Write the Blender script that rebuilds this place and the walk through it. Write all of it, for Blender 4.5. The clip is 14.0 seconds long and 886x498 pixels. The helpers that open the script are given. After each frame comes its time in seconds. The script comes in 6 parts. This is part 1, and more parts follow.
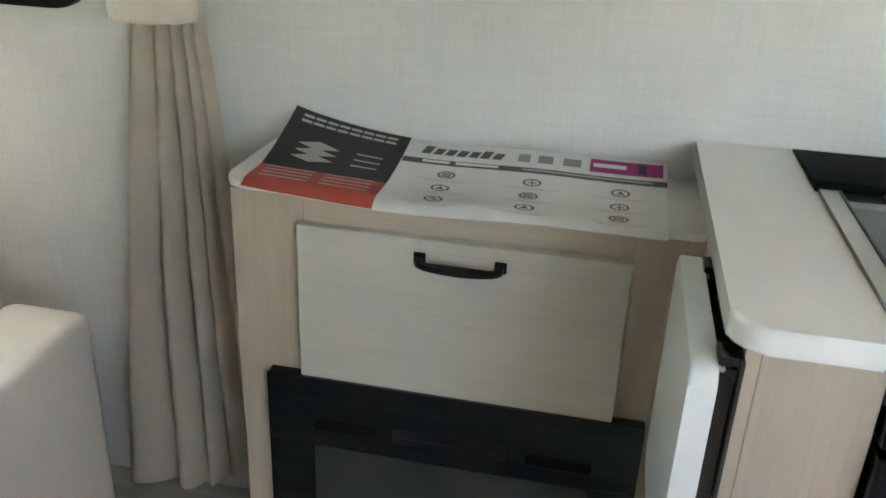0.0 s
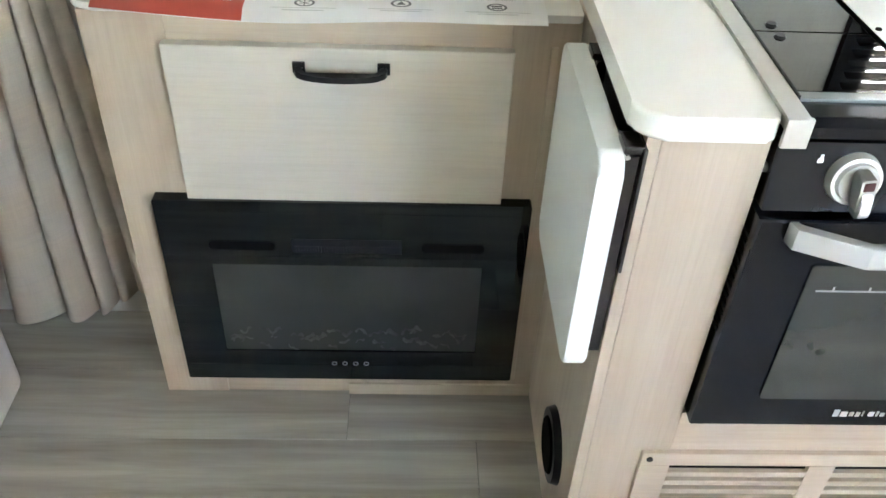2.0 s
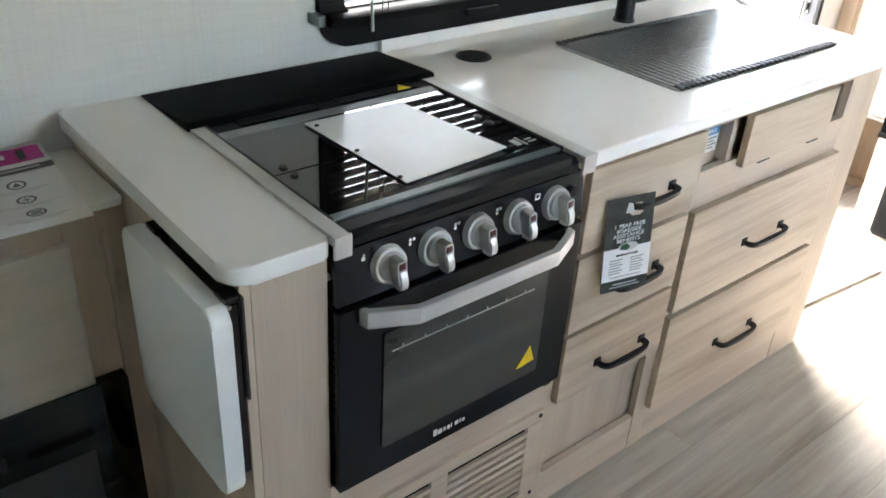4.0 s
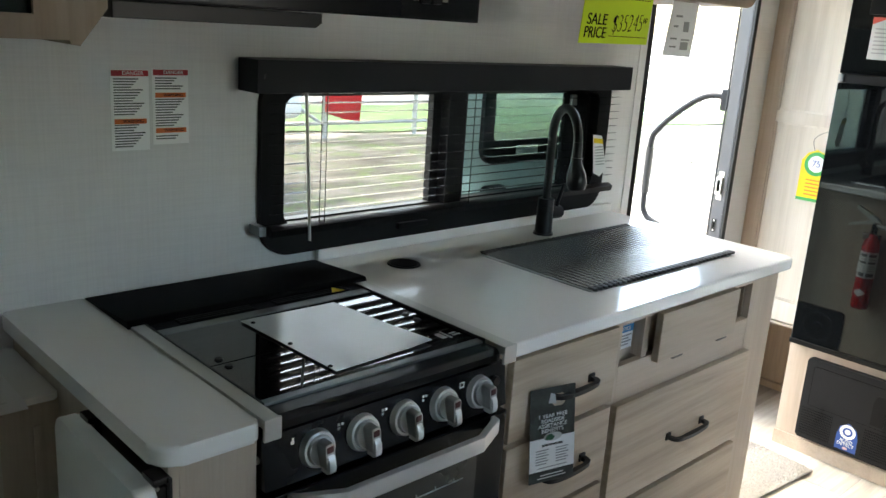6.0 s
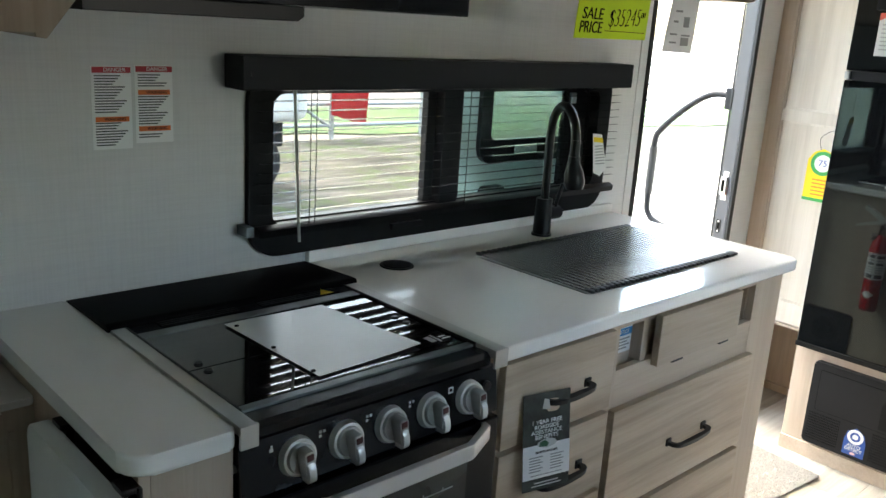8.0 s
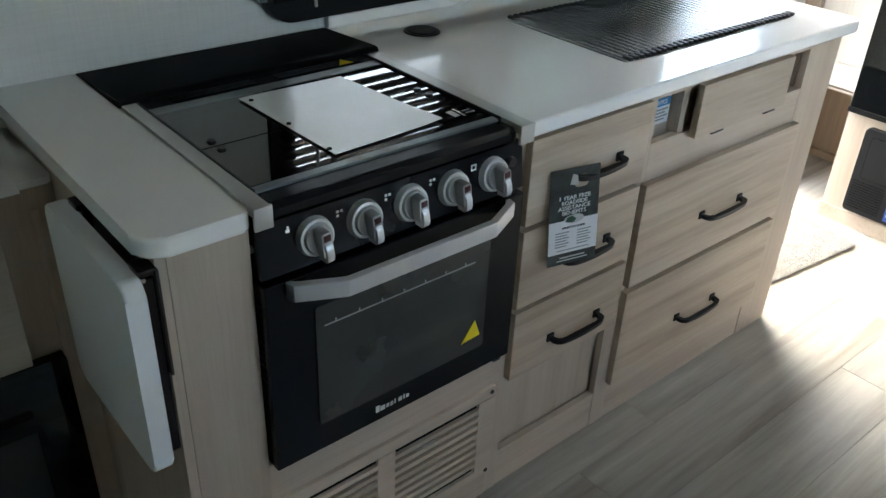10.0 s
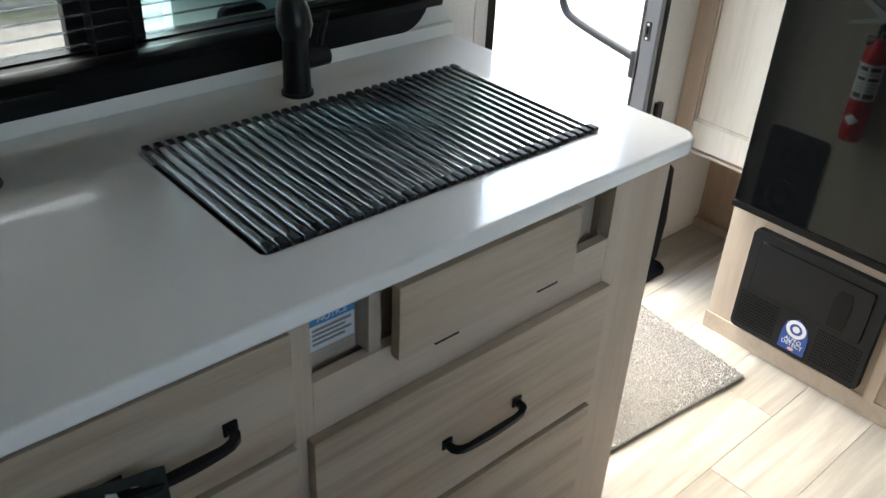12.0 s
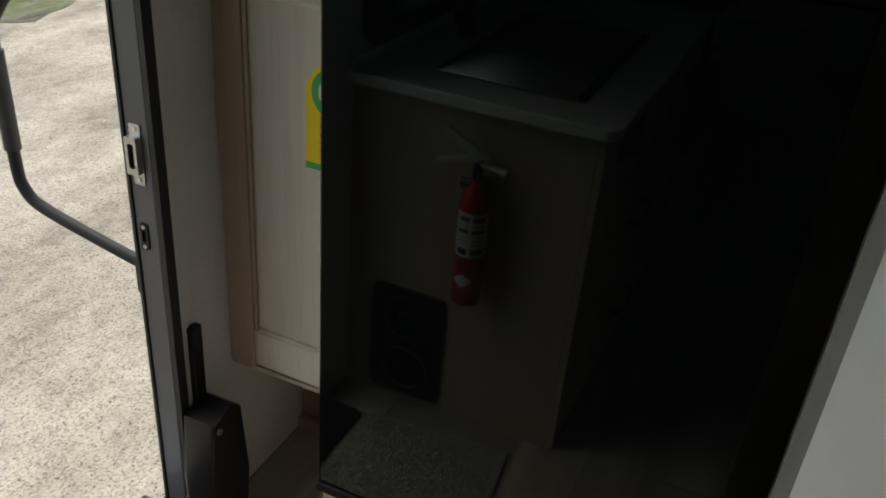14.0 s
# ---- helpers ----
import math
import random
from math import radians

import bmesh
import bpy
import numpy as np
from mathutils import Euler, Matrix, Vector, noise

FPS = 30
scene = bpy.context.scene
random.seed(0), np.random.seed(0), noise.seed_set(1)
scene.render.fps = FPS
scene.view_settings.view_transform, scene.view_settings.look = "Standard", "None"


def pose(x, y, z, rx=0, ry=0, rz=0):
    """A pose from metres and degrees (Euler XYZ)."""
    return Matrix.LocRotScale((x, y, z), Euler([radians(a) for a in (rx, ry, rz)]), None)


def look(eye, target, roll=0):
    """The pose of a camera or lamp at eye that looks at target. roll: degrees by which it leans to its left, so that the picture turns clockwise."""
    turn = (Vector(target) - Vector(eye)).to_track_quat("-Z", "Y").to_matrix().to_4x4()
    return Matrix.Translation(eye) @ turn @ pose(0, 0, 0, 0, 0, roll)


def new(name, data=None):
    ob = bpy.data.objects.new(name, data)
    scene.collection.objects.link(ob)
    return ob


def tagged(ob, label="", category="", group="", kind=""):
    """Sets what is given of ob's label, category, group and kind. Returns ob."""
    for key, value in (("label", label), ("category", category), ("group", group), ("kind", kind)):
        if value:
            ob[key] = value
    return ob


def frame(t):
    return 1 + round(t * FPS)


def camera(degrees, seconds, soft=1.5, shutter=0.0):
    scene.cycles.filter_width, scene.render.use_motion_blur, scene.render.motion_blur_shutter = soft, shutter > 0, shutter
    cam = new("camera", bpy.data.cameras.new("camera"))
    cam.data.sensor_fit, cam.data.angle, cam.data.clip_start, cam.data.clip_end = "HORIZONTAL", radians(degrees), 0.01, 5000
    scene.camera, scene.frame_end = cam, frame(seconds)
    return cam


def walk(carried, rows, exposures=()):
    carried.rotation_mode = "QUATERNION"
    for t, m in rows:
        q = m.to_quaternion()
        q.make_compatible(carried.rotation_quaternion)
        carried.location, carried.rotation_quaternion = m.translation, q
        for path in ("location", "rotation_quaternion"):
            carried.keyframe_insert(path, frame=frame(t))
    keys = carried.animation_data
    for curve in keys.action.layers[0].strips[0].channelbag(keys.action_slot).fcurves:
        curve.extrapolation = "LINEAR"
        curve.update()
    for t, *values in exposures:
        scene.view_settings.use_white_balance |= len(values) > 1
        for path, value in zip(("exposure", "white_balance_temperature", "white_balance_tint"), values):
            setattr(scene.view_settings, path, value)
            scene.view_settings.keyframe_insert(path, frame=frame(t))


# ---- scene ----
cam = camera(55.1, 14.0, shutter=0.08)
PATH = [
    (0, (0.52, 0.416, 1.312), (0.17, 2.207, 0.493), 2.5),
    (0.5, (0.452, 0.364, 1.309), (0.434, 2.012, 0.175), 1.8),
    (1, (0.434, 0.37, 1.298), (0.537, 1.952, 0.079), 3.9),
    (1.5, (0.438, 0.386, 1.31), (0.525, 1.957, 0.074), 3.2),
    (2, (0.426, 0.422, 1.361), (0.504, 1.969, 0.096), 2.8),
    (2.5, (0.444, 0.507, 1.428), (0.612, 2.056, 0.174), 2.1),
    (3, (0.384, 0.473, 1.467), (0.919, 1.96, 0.24), 3.8),
    (3.5, (0.294, 0.391, 1.489), (1.157, 1.749, 0.302), 3.8),
    (4, (0.27, 0.331, 1.507), (1.404, 1.628, 0.491), 3.7),
    (4.2, (0.263, 0.323, 1.492), (1.486, 1.669, 0.661), 3.3),
    (6.5, (0.22, 0.215, 1.488), (1.561, 1.605, 0.972), 4.0),
    (7, (0.222, 0.221, 1.484), (1.557, 1.611, 0.95), 4.0),
    (7.5, (0.249, 0.235, 1.481), (1.592, 1.623, 0.96), 3.9),
    (8, (0.28, 0.234, 1.477), (1.608, 1.638, 0.96), 3.7),
    (8.5, (0.287, 0.239, 1.481), (1.6, 1.627, 0.89), 3.8),
    (8.7, (0.28, 0.245, 1.477), (1.57, 1.589, 0.751), 3.7),
    (10.8, (0.587, 0.297, 1.476), (1.703, 1.565, 0.405), 2.4),
    (11, (0.699, 0.317, 1.472), (1.841, 1.562, 0.401), 3.1),
    (11.5, (1.027, 0.388, 1.491), (2.196, 1.612, 0.427), 3.5),
    (12, (1.313, 0.505, 1.499), (2.461, 1.749, 0.433), 3.0),
    (12.5, (1.608, 0.597, 1.5), (2.788, 1.813, 0.437), 2.2),
    (13, (1.918, 0.705, 1.514), (3.227, 1.789, 0.459), 4.0),
    (13.5, (2.14, 0.819, 1.538), (3.585, 1.723, 0.493), 4.7),
    (14, (2.318, 0.88, 1.552), (3.919, 1.544, 0.554), 5.0),
]
EXPOSURES = [
    (0.0, 5.9, 7750, 9),
    (0.5, 6.35, 7800, 9),
    (1.0, 6.95, 7650, 9),
    (2.0, 6.95, 7600, 9),
    (3.0, 6.65, 7400, 9),
    (3.5, 6.15, 7500, 9),
    (4.2, 5.35, 7350, 8),
    (6.5, 4.18, 7000, 3),
    (8.5, 4.23, 7000, 3),
    (10.8, 4.57, 6850, 3),
    (11.5, 4.08, 6850, 3),
    (12.0, 3.7, 6850, 3),
    (12.5, 3.2, 6850, 3),
    (13.0, 2.5, 6900, 3),
    (13.5, 1.7, 7200, 3),
    (14.0, 1.49, 7600, 3),
]
walk(cam, [(t, look(eye, target, roll)) for t, eye, target, roll in PATH], EXPOSURES)

# ---------------------------------------------------------------- world and light
SUN_UP, SUN_TURN = 60, 12
world = bpy.data.worlds.new("sky")
scene.world = world
world.use_nodes = True
wn = world.node_tree.nodes
sky = wn.new("ShaderNodeTexSky")
sky.sky_type = "NISHITA"
sky.sun_disc = False
sky.sun_elevation = radians(SUN_UP)
sky.sun_rotation = radians(SUN_TURN)
sky.dust_density = 3.0
sky.air_density = 1.0
sky.ozone_density = 1.0
world.node_tree.links.new(sky.outputs[0], wn["Background"].inputs[0])
wn["Background"].inputs[1].default_value = 0.15


def sun_lamp():
    data = bpy.data.lights.new("sun", "SUN")
    data.energy, data.angle, data.color = 0.5, radians(60), (1.0, 0.985, 0.96)
    ob = new("sun", data)
    ob.matrix_world = look((0, 0, 0), (-math.sin(radians(SUN_TURN)) * math.cos(radians(SUN_UP)), -math.cos(radians(SUN_TURN)) * math.cos(radians(SUN_UP)), -math.sin(radians(SUN_UP))))
    return ob


sun_lamp()


def fill_lamp(name, eye, target, w, h, watts, color=(1.0, 0.97, 0.93)):
    data = bpy.data.lights.new(name, "AREA")
    data.shape, data.size, data.size_y, data.energy, data.color = "RECTANGLE", w, h, watts, color
    ob = new(name, data)
    ob.matrix_world = look(eye, target)
    return ob


# fill lamp in an added, unseen window behind the camera
fill_lamp("fill_light_south", (1.75, -0.57, 1.37), (1.75, 1.0, 1.1), 0.9, 0.33, 0.02)

# ---------------------------------------------------------------- helpers
def at_world(ob):
    p = Vector((0, 0, 0))
    while ob is not None:
        p += ob.location
        ob = ob.parent
    return p


def mesh_of(name, bm, material, origin, smooth=True):
    bmesh.ops.translate(bm, verts=bm.verts, vec=-origin)
    bmesh.ops.recalc_face_normals(bm, faces=bm.faces)
    me = bpy.data.meshes.new(name)
    bm.to_mesh(me)
    bm.free()
    me.materials.append(material)
    if smooth:
        # broad level faces stay flat, so that bevels do not bend their gloss
        me.set_sharp_from_angle(angle=radians(50))
        me.polygons.foreach_set("use_smooth", [not (p.area > 0.0003 and max(abs(c) for c in p.normal) > 0.9999) for p in me.polygons])
    return me


def middle(bm):
    lo = Vector([min(v.co[i] for v in bm.verts) for i in range(3)])
    hi = Vector([max(v.co[i] for v in bm.verts) for i in range(3)])
    return lo, hi


def part(name, bm, material, parent, label="", smooth=True):
    """One mesh, given in world places, under a thing or a part."""
    lo, hi = middle(bm)
    c = (lo + hi) / 2
    ob = new(name, mesh_of(name, bm, material, c, smooth))
    ob.parent = parent
    ob.location = c - at_world(parent)
    if label:
        ob["label"] = label
    return ob


def thing(name, loc, label, category, group="", kind=""):
    ob = new(name)
    ob.location = loc
    ob.empty_display_size = 0.05
    return tagged(ob, label, category, group, kind)


def solid(name, bm, material, label="", category="", group="", kind="", smooth=True):
    """A thing of one mesh, with its origin at its base."""
    lo, hi = middle(bm)
    c = Vector(((lo.x + hi.x) / 2, (lo.y + hi.y) / 2, lo.z))
    ob = new(name, mesh_of(name, bm, material, c, smooth))
    ob.location = c
    return tagged(ob, label, category, group, kind)


def box(x0, x1, y0, y1, z0, z1, bevel=0.0, seg=2, bm=None):
    bm = bm or bmesh.new()
    m = Matrix.LocRotScale(((x0 + x1) / 2, (y0 + y1) / 2, (z0 + z1) / 2), None, (abs(x1 - x0), abs(y1 - y0), abs(z1 - z0)))
    vs = bmesh.ops.create_cube(bm, size=1, matrix=m)["verts"]
    if bevel:
        es = list({e for v in vs for e in v.link_edges})
        bmesh.ops.bevel(bm, geom=es, offset=bevel, segments=seg, affect="EDGES", profile=0.7)
    return bm


def cyl(p0, p1, r0, r1=None, seg=20, bm=None, caps=True):
    bm = bm or bmesh.new()
    p0, p1 = Vector(p0), Vector(p1)
    d = p1 - p0
    m = Matrix.Translation((p0 + p1) / 2) @ d.to_track_quat("Z", "Y").to_matrix().to_4x4()
    bmesh.ops.create_cone(bm, cap_ends=caps, segments=seg, radius1=r0, radius2=r0 if r1 is None else r1, depth=d.length, matrix=m)
    return bm


def tube(pts, r, seg=10, bm=None, rad=None):
    """A round bar swept along points; rad gives a radius at each point."""
    bm = bm or bmesh.new()
    pts = [Vector(p) for p in pts]
    rings, side = [], None
    for i, p in enumerate(pts):
        t = (pts[min(i + 1, len(pts) - 1)] - pts[max(i - 1, 0)]).normalized()
        if side is None:
            side = t.orthogonal().normalized()
        side = (side - t * side.dot(t)).normalized()
        up = t.cross(side)
        rr = rad[i] if rad else r
        rings.append([bm.verts.new(p + (side * math.cos(a) + up * math.sin(a)) * rr) for a in (2 * math.pi * k / seg for k in range(seg))])
    for a, b in zip(rings, rings[1:]):
        for k in range(seg):
            bm.faces.new((a[k], a[(k + 1) % seg], b[(k + 1) % seg], b[k]))
    bm.faces.new(rings[0][::-1])
    bm.faces.new(rings[-1])
    return bm


def smooth_path(pts, steps=6):
    """Catmull-Rom through points."""
    pts = [Vector(p) for p in pts]
    out = []
    for i in range(len(pts) - 1):
        p0, p1, p2, p3 = pts[max(i - 1, 0)], pts[i], pts[i + 1], pts[min(i + 2, len(pts) - 1)]
        for s in range(steps):
            t = s / steps
            out.append(0.5 * (2 * p1 + (p2 - p0) * t + (2 * p0 - 5 * p1 + 4 * p2 - p3) * t * t + (3 * p1 - p0 - 3 * p2 + p3) * t ** 3))
    return out + [pts[-1]]


def rounded(a0, a1, b0, b1, radii, seg=6):
    """Outline of a rectangle with its own radius at each corner (a0b0, a1b0, a1b1, a0b1)."""
    if not isinstance(radii, (tuple, list)):
        radii = (radii,) * 4
    out = []
    for (ca, cb, sa, sb, start), r in zip(((a0, b0, 1, 1, 180), (a1, b0, -1, 1, 270), (a1, b1, -1, -1, 0), (a0, b1, 1, -1, 90)), radii):
        r = max(r, 1e-4)
        for k in range(seg + 1):
            a = radians(start + 90 * k / seg)
            out.append((ca + sa * r + r * math.cos(a), cb + sb * r + r * math.sin(a)))
    return out


def put3(axis, a, b, c):
    return {"x": (c, a, b), "y": (a, c, b), "z": (a, b, c)}[axis]


def slab(outline, axis, lo, hi, bevel=0.0, seg=2, bm=None):
    """An outline in the plane across axis, made solid from lo to hi. Its axes: x: (y, z), y: (x, z), z: (x, y)."""
    bm = bm or bmesh.new()
    n = len(outline)
    va = [bm.verts.new(put3(axis, a, b, lo)) for a, b in outline]
    vb = [bm.verts.new(put3(axis, a, b, hi)) for a, b in outline]
    fs = [bm.faces.new(va), bm.faces.new(vb[::-1])]
    for i in range(n):
        fs.append(bm.faces.new((va[i], vb[i], vb[(i + 1) % n], va[(i + 1) % n])))
    if bevel:
        es = list({e for f in fs[:2] for e in f.edges})
        bmesh.ops.bevel(bm, geom=es, offset=bevel, segments=seg, affect="EDGES", profile=0.7)
    return bm


def ring(outer, inner, axis, lo, hi, bm=None):
    """A frame between two outlines of as many points."""
    bm = bm or bmesh.new()
    n = len(outer)
    rows = [[bm.verts.new(put3(axis, a, b, c)) for a, b in o] for o, c in ((outer, lo), (outer, hi), (inner, hi), (inner, lo))]
    for k in range(4):
        a, b = rows[k], rows[(k + 1) % 4]
        for i in range(n):
            bm.faces.new((a[i], a[(i + 1) % n], b[(i + 1) % n], b[i]))
    return bm


def words(name, text, size, place, turn, material, parent, shear=0.0, width=None, deep=0.0006, thin=0.0):
    """Letters of the built-in font as a thin mesh; turn: Euler degrees."""
    cu = bpy.data.curves.new(name, "FONT")
    cu.body, cu.size, cu.extrude, cu.align_x, cu.align_y, cu.shear = text, size, deep, "CENTER", "CENTER", shear
    cu.offset = -thin
    tmp = new("tmp", cu)
    me = bpy.data.meshes.new_from_object(tmp.evaluated_get(bpy.context.evaluated_depsgraph_get()))
    bpy.data.objects.remove(tmp)
    if width:
        xs = [v.co.x for v in me.vertices]
        k = width / (max(xs) - min(xs))
        for v in me.vertices:
            v.co.x *= k
    me.materials.clear()
    me.materials.append(material)
    me.name = name
    ob = new(name, me)
    ob.parent = parent
    ob.rotation_euler = [radians(a) for a in turn]
    ob.location = Vector(place) - at_world(parent)
    return ob


def bars(rows, material, name, parent, axis, face, thick):
    """Unreadable print as bars: rows of (a0, a1, b0, b1) on a plane across axis."""
    bm = bmesh.new()
    for a0, a1, b0, b1 in rows:
        p, q = put3(axis, a0, b0, face), put3(axis, a1, b1, face + thick)
        box(p[0], q[0], p[1], q[1], p[2], q[2], bm=bm)
    return part(name, bm, material, parent, smooth=False)


# ---------------------------------------------------------------- materials
class Nodes:
    def __init__(self, name):
        self.m = bpy.data.materials.new(name)
        self.m.use_nodes = True
        self.t = self.m.node_tree
        self.b = self.t.nodes["Principled BSDF"]

    def add(self, kind, **values):
        n = self.t.nodes.new(kind)
        for k, v in values.items():
            n.inputs[k].default_value = v
        return n

    def link(self, a, b):
        self.t.links.new(a, b)


def place_nodes(s, scale, jitter=True):
    g = s.add("ShaderNodeNewGeometry")
    mp = s.add("ShaderNodeMapping")
    mp.inputs["Scale"].default_value = scale
    s.link(g.outputs["Position"], mp.inputs["Vector"])
    if jitter:
        oi = s.add("ShaderNodeObjectInfo")
        mul = s.add("ShaderNodeMath")
        mul.operation = "MULTIPLY"
        mul.inputs[1].default_value = 37.0
        s.link(oi.outputs["Random"], mul.inputs[0])
        s.link(mul.outputs[0], mp.inputs["Location"])
    return mp


def ramp(s, src, stops):
    r = s.add("ShaderNodeValToRGB")
    el = r.color_ramp.elements
    el[0].position, el[0].color = stops[0][0], (*stops[0][1], 1)
    el[1].position, el[1].color = stops[-1][0], (*stops[-1][1], 1)
    for p, c in stops[1:-1]:
        e = el.new(p)
        e.color = (*c, 1)
    s.link(src, r.inputs[0])
    return r


def plain(name, color, rough=0.5, metal=0.0, vary=0.08, scale=6.0, fine=120.0, bump=0.05, coat=0.0, spec=0.5):
    """Paint, plastic, metal: two scales of variation in colour and gloss and a fine relief."""
    s = Nodes(name)
    mp = place_nodes(s, (1, 1, 1))
    n1 = s.add("ShaderNodeTexNoise", Scale=scale, Detail=4.0)
    n2 = s.add("ShaderNodeTexNoise", Scale=fine, Detail=3.0)
    for n in (n1, n2):
        s.link(mp.outputs[0], n.inputs["Vector"])
    c0 = tuple(max(0, c * (1 - vary)) for c in color)
    c1 = tuple(min(1, c * (1 + vary)) for c in color)
    r = ramp(s, n1.outputs["Fac"], ((0.3, c0), (0.7, c1)))
    s.link(r.outputs[0], s.b.inputs["Base Color"])
    rr = s.add("ShaderNodeMapRange")
    rr.inputs["To Min"].default_value, rr.inputs["To Max"].default_value = rough * 0.8, min(1, rough * 1.2)
    s.link(n1.outputs["Fac"], rr.inputs["Value"])
    s.link(rr.outputs[0], s.b.inputs["Roughness"])
    s.b.inputs["Metallic"].default_value = metal
    s.b.inputs["Coat Weight"].default_value = coat
    s.b.inputs["Specular IOR Level"].default_value = spec
    if bump:
        bp = s.add("ShaderNodeBump", Strength=bump, Distance=0.002)
        s.link(n2.outputs["Fac"], bp.inputs["Height"])
        s.link(bp.outputs[0], s.b.inputs["Normal"])
    return s.m


def wood(name, dark, mid, light, axis, rough=0.55, bold=1.0, big=1.0, tone=(0.95, 1.05)):
    """Printed wood grain along an axis, with broad streaks, fine pores and a tint of its own for each board."""
    s = Nodes(name)
    k = "xyz".index(axis)
    sc = [16.0 * big] * 3
    sc[k] = 1.1 * big
    mp = place_nodes(s, sc)
    warp = s.add("ShaderNodeTexNoise", Scale=0.7, Detail=2.0)
    s.link(mp.outputs[0], warp.inputs["Vector"])
    mix = s.add("ShaderNodeMixRGB")
    mix.blend_type = "ADD"
    mix.inputs[0].default_value = 0.9
    s.link(mp.outputs[0], mix.inputs[1])
    s.link(warp.outputs["Color"], mix.inputs[2])
    n1 = s.add("ShaderNodeTexNoise", Scale=1.0, Detail=5.0, Roughness=0.6)
    s.link(mix.outputs[0], n1.inputs["Vector"])
    sf = [170.0] * 3
    sf[k] = 6.0
    mp2 = place_nodes(s, sf)
    n2 = s.add("ShaderNodeTexNoise", Scale=1.0, Detail=3.0, Roughness=0.7)
    s.link(mp2.outputs[0], n2.inputs["Vector"])
    r = ramp(s, n1.outputs["Fac"], ((0.5 - 0.22 / bold, dark), (0.5, mid), (0.5 + 0.2 / bold, light)))
    pore = ramp(s, n2.outputs["Fac"], ((0.32, (0.80, 0.79, 0.78)), (0.55, (1, 1, 1))))
    mul = s.add("ShaderNodeMixRGB")
    mul.blend_type = "MULTIPLY"
    mul.inputs[0].default_value = 0.3
    s.link(r.outputs[0], mul.inputs[1])
    s.link(pore.outputs[0], mul.inputs[2])
    oi = s.add("ShaderNodeObjectInfo")
    hs = s.add("ShaderNodeHueSaturation")
    vr = s.add("ShaderNodeMapRange")
    vr.inputs["To Min"].default_value, vr.inputs["To Max"].default_value = tone
    s.link(oi.outputs["Random"], vr.inputs["Value"])
    s.link(vr.outputs[0], hs.inputs["Value"])
    s.link(mul.outputs[0], hs.inputs["Color"])
    s.link(hs.outputs[0], s.b.inputs["Base Color"])
    s.b.inputs["Roughness"].default_value = rough
    bp = s.add("ShaderNodeBump", Strength=0.12, Distance=0.001)
    s.link(n2.outputs["Fac"], bp.inputs["Height"])
    s.link(bp.outputs[0], s.b.inputs["Normal"])
    return s.m


def woven(name, color, rough=0.8, pitch=260.0, vary=0.05, axes="xz"):
    """Cloth or linen-print panel: crossing threads over soft blotches."""
    s = Nodes(name)
    mp = place_nodes(s, (1, 1, 1), jitter=False)
    b = s.add("ShaderNodeTexNoise", Scale=2.5, Detail=3.0)
    s.link(mp.outputs[0], b.inputs["Vector"])
    col = ramp(s, b.outputs["Fac"], ((0.3, tuple(c * (1 - vary) for c in color)), (0.7, tuple(min(1, c * (1 + vary)) for c in color))))
    last = col.outputs[0]
    height = None
    for sc in ((pitch, pitch, 9.0), (9.0, 9.0, pitch)):
        m2 = place_nodes(s, sc, jitter=False)
        n = s.add("ShaderNodeTexNoise", Scale=1.0, Detail=2.0)
        s.link(m2.outputs[0], n.inputs["Vector"])
        r = ramp(s, n.outputs["Fac"], ((0.35, (0.945, 0.945, 0.945)), (0.6, (1, 1, 1))))
        mul = s.add("ShaderNodeMixRGB")
        mul.blend_type = "MULTIPLY"
        mul.inputs[0].default_value = 0.8
        s.link(last, mul.inputs[1])
        s.link(r.outputs[0], mul.inputs[2])
        last = mul.outputs[0]
        height = n
    s.link(last, s.b.inputs["Base Color"])
    s.b.inputs["Roughness"].default_value = rough
    bp = s.add("ShaderNodeBump", Strength=0.1, Distance=0.001)
    s.link(height.outputs["Fac"], bp.inputs["Height"])
    s.link(bp.outputs[0], s.b.inputs["Normal"])
    return s.m


def glass(name, tint, rough=0.0):
    s = Nodes(name)
    s.b.inputs["Base Color"].default_value = (*tint, 1)
    s.b.inputs["Transmission Weight"].default_value = 1.0
    s.b.inputs["Roughness"].default_value = rough
    s.b.inputs["IOR"].default_value = 1.1
    return s.m


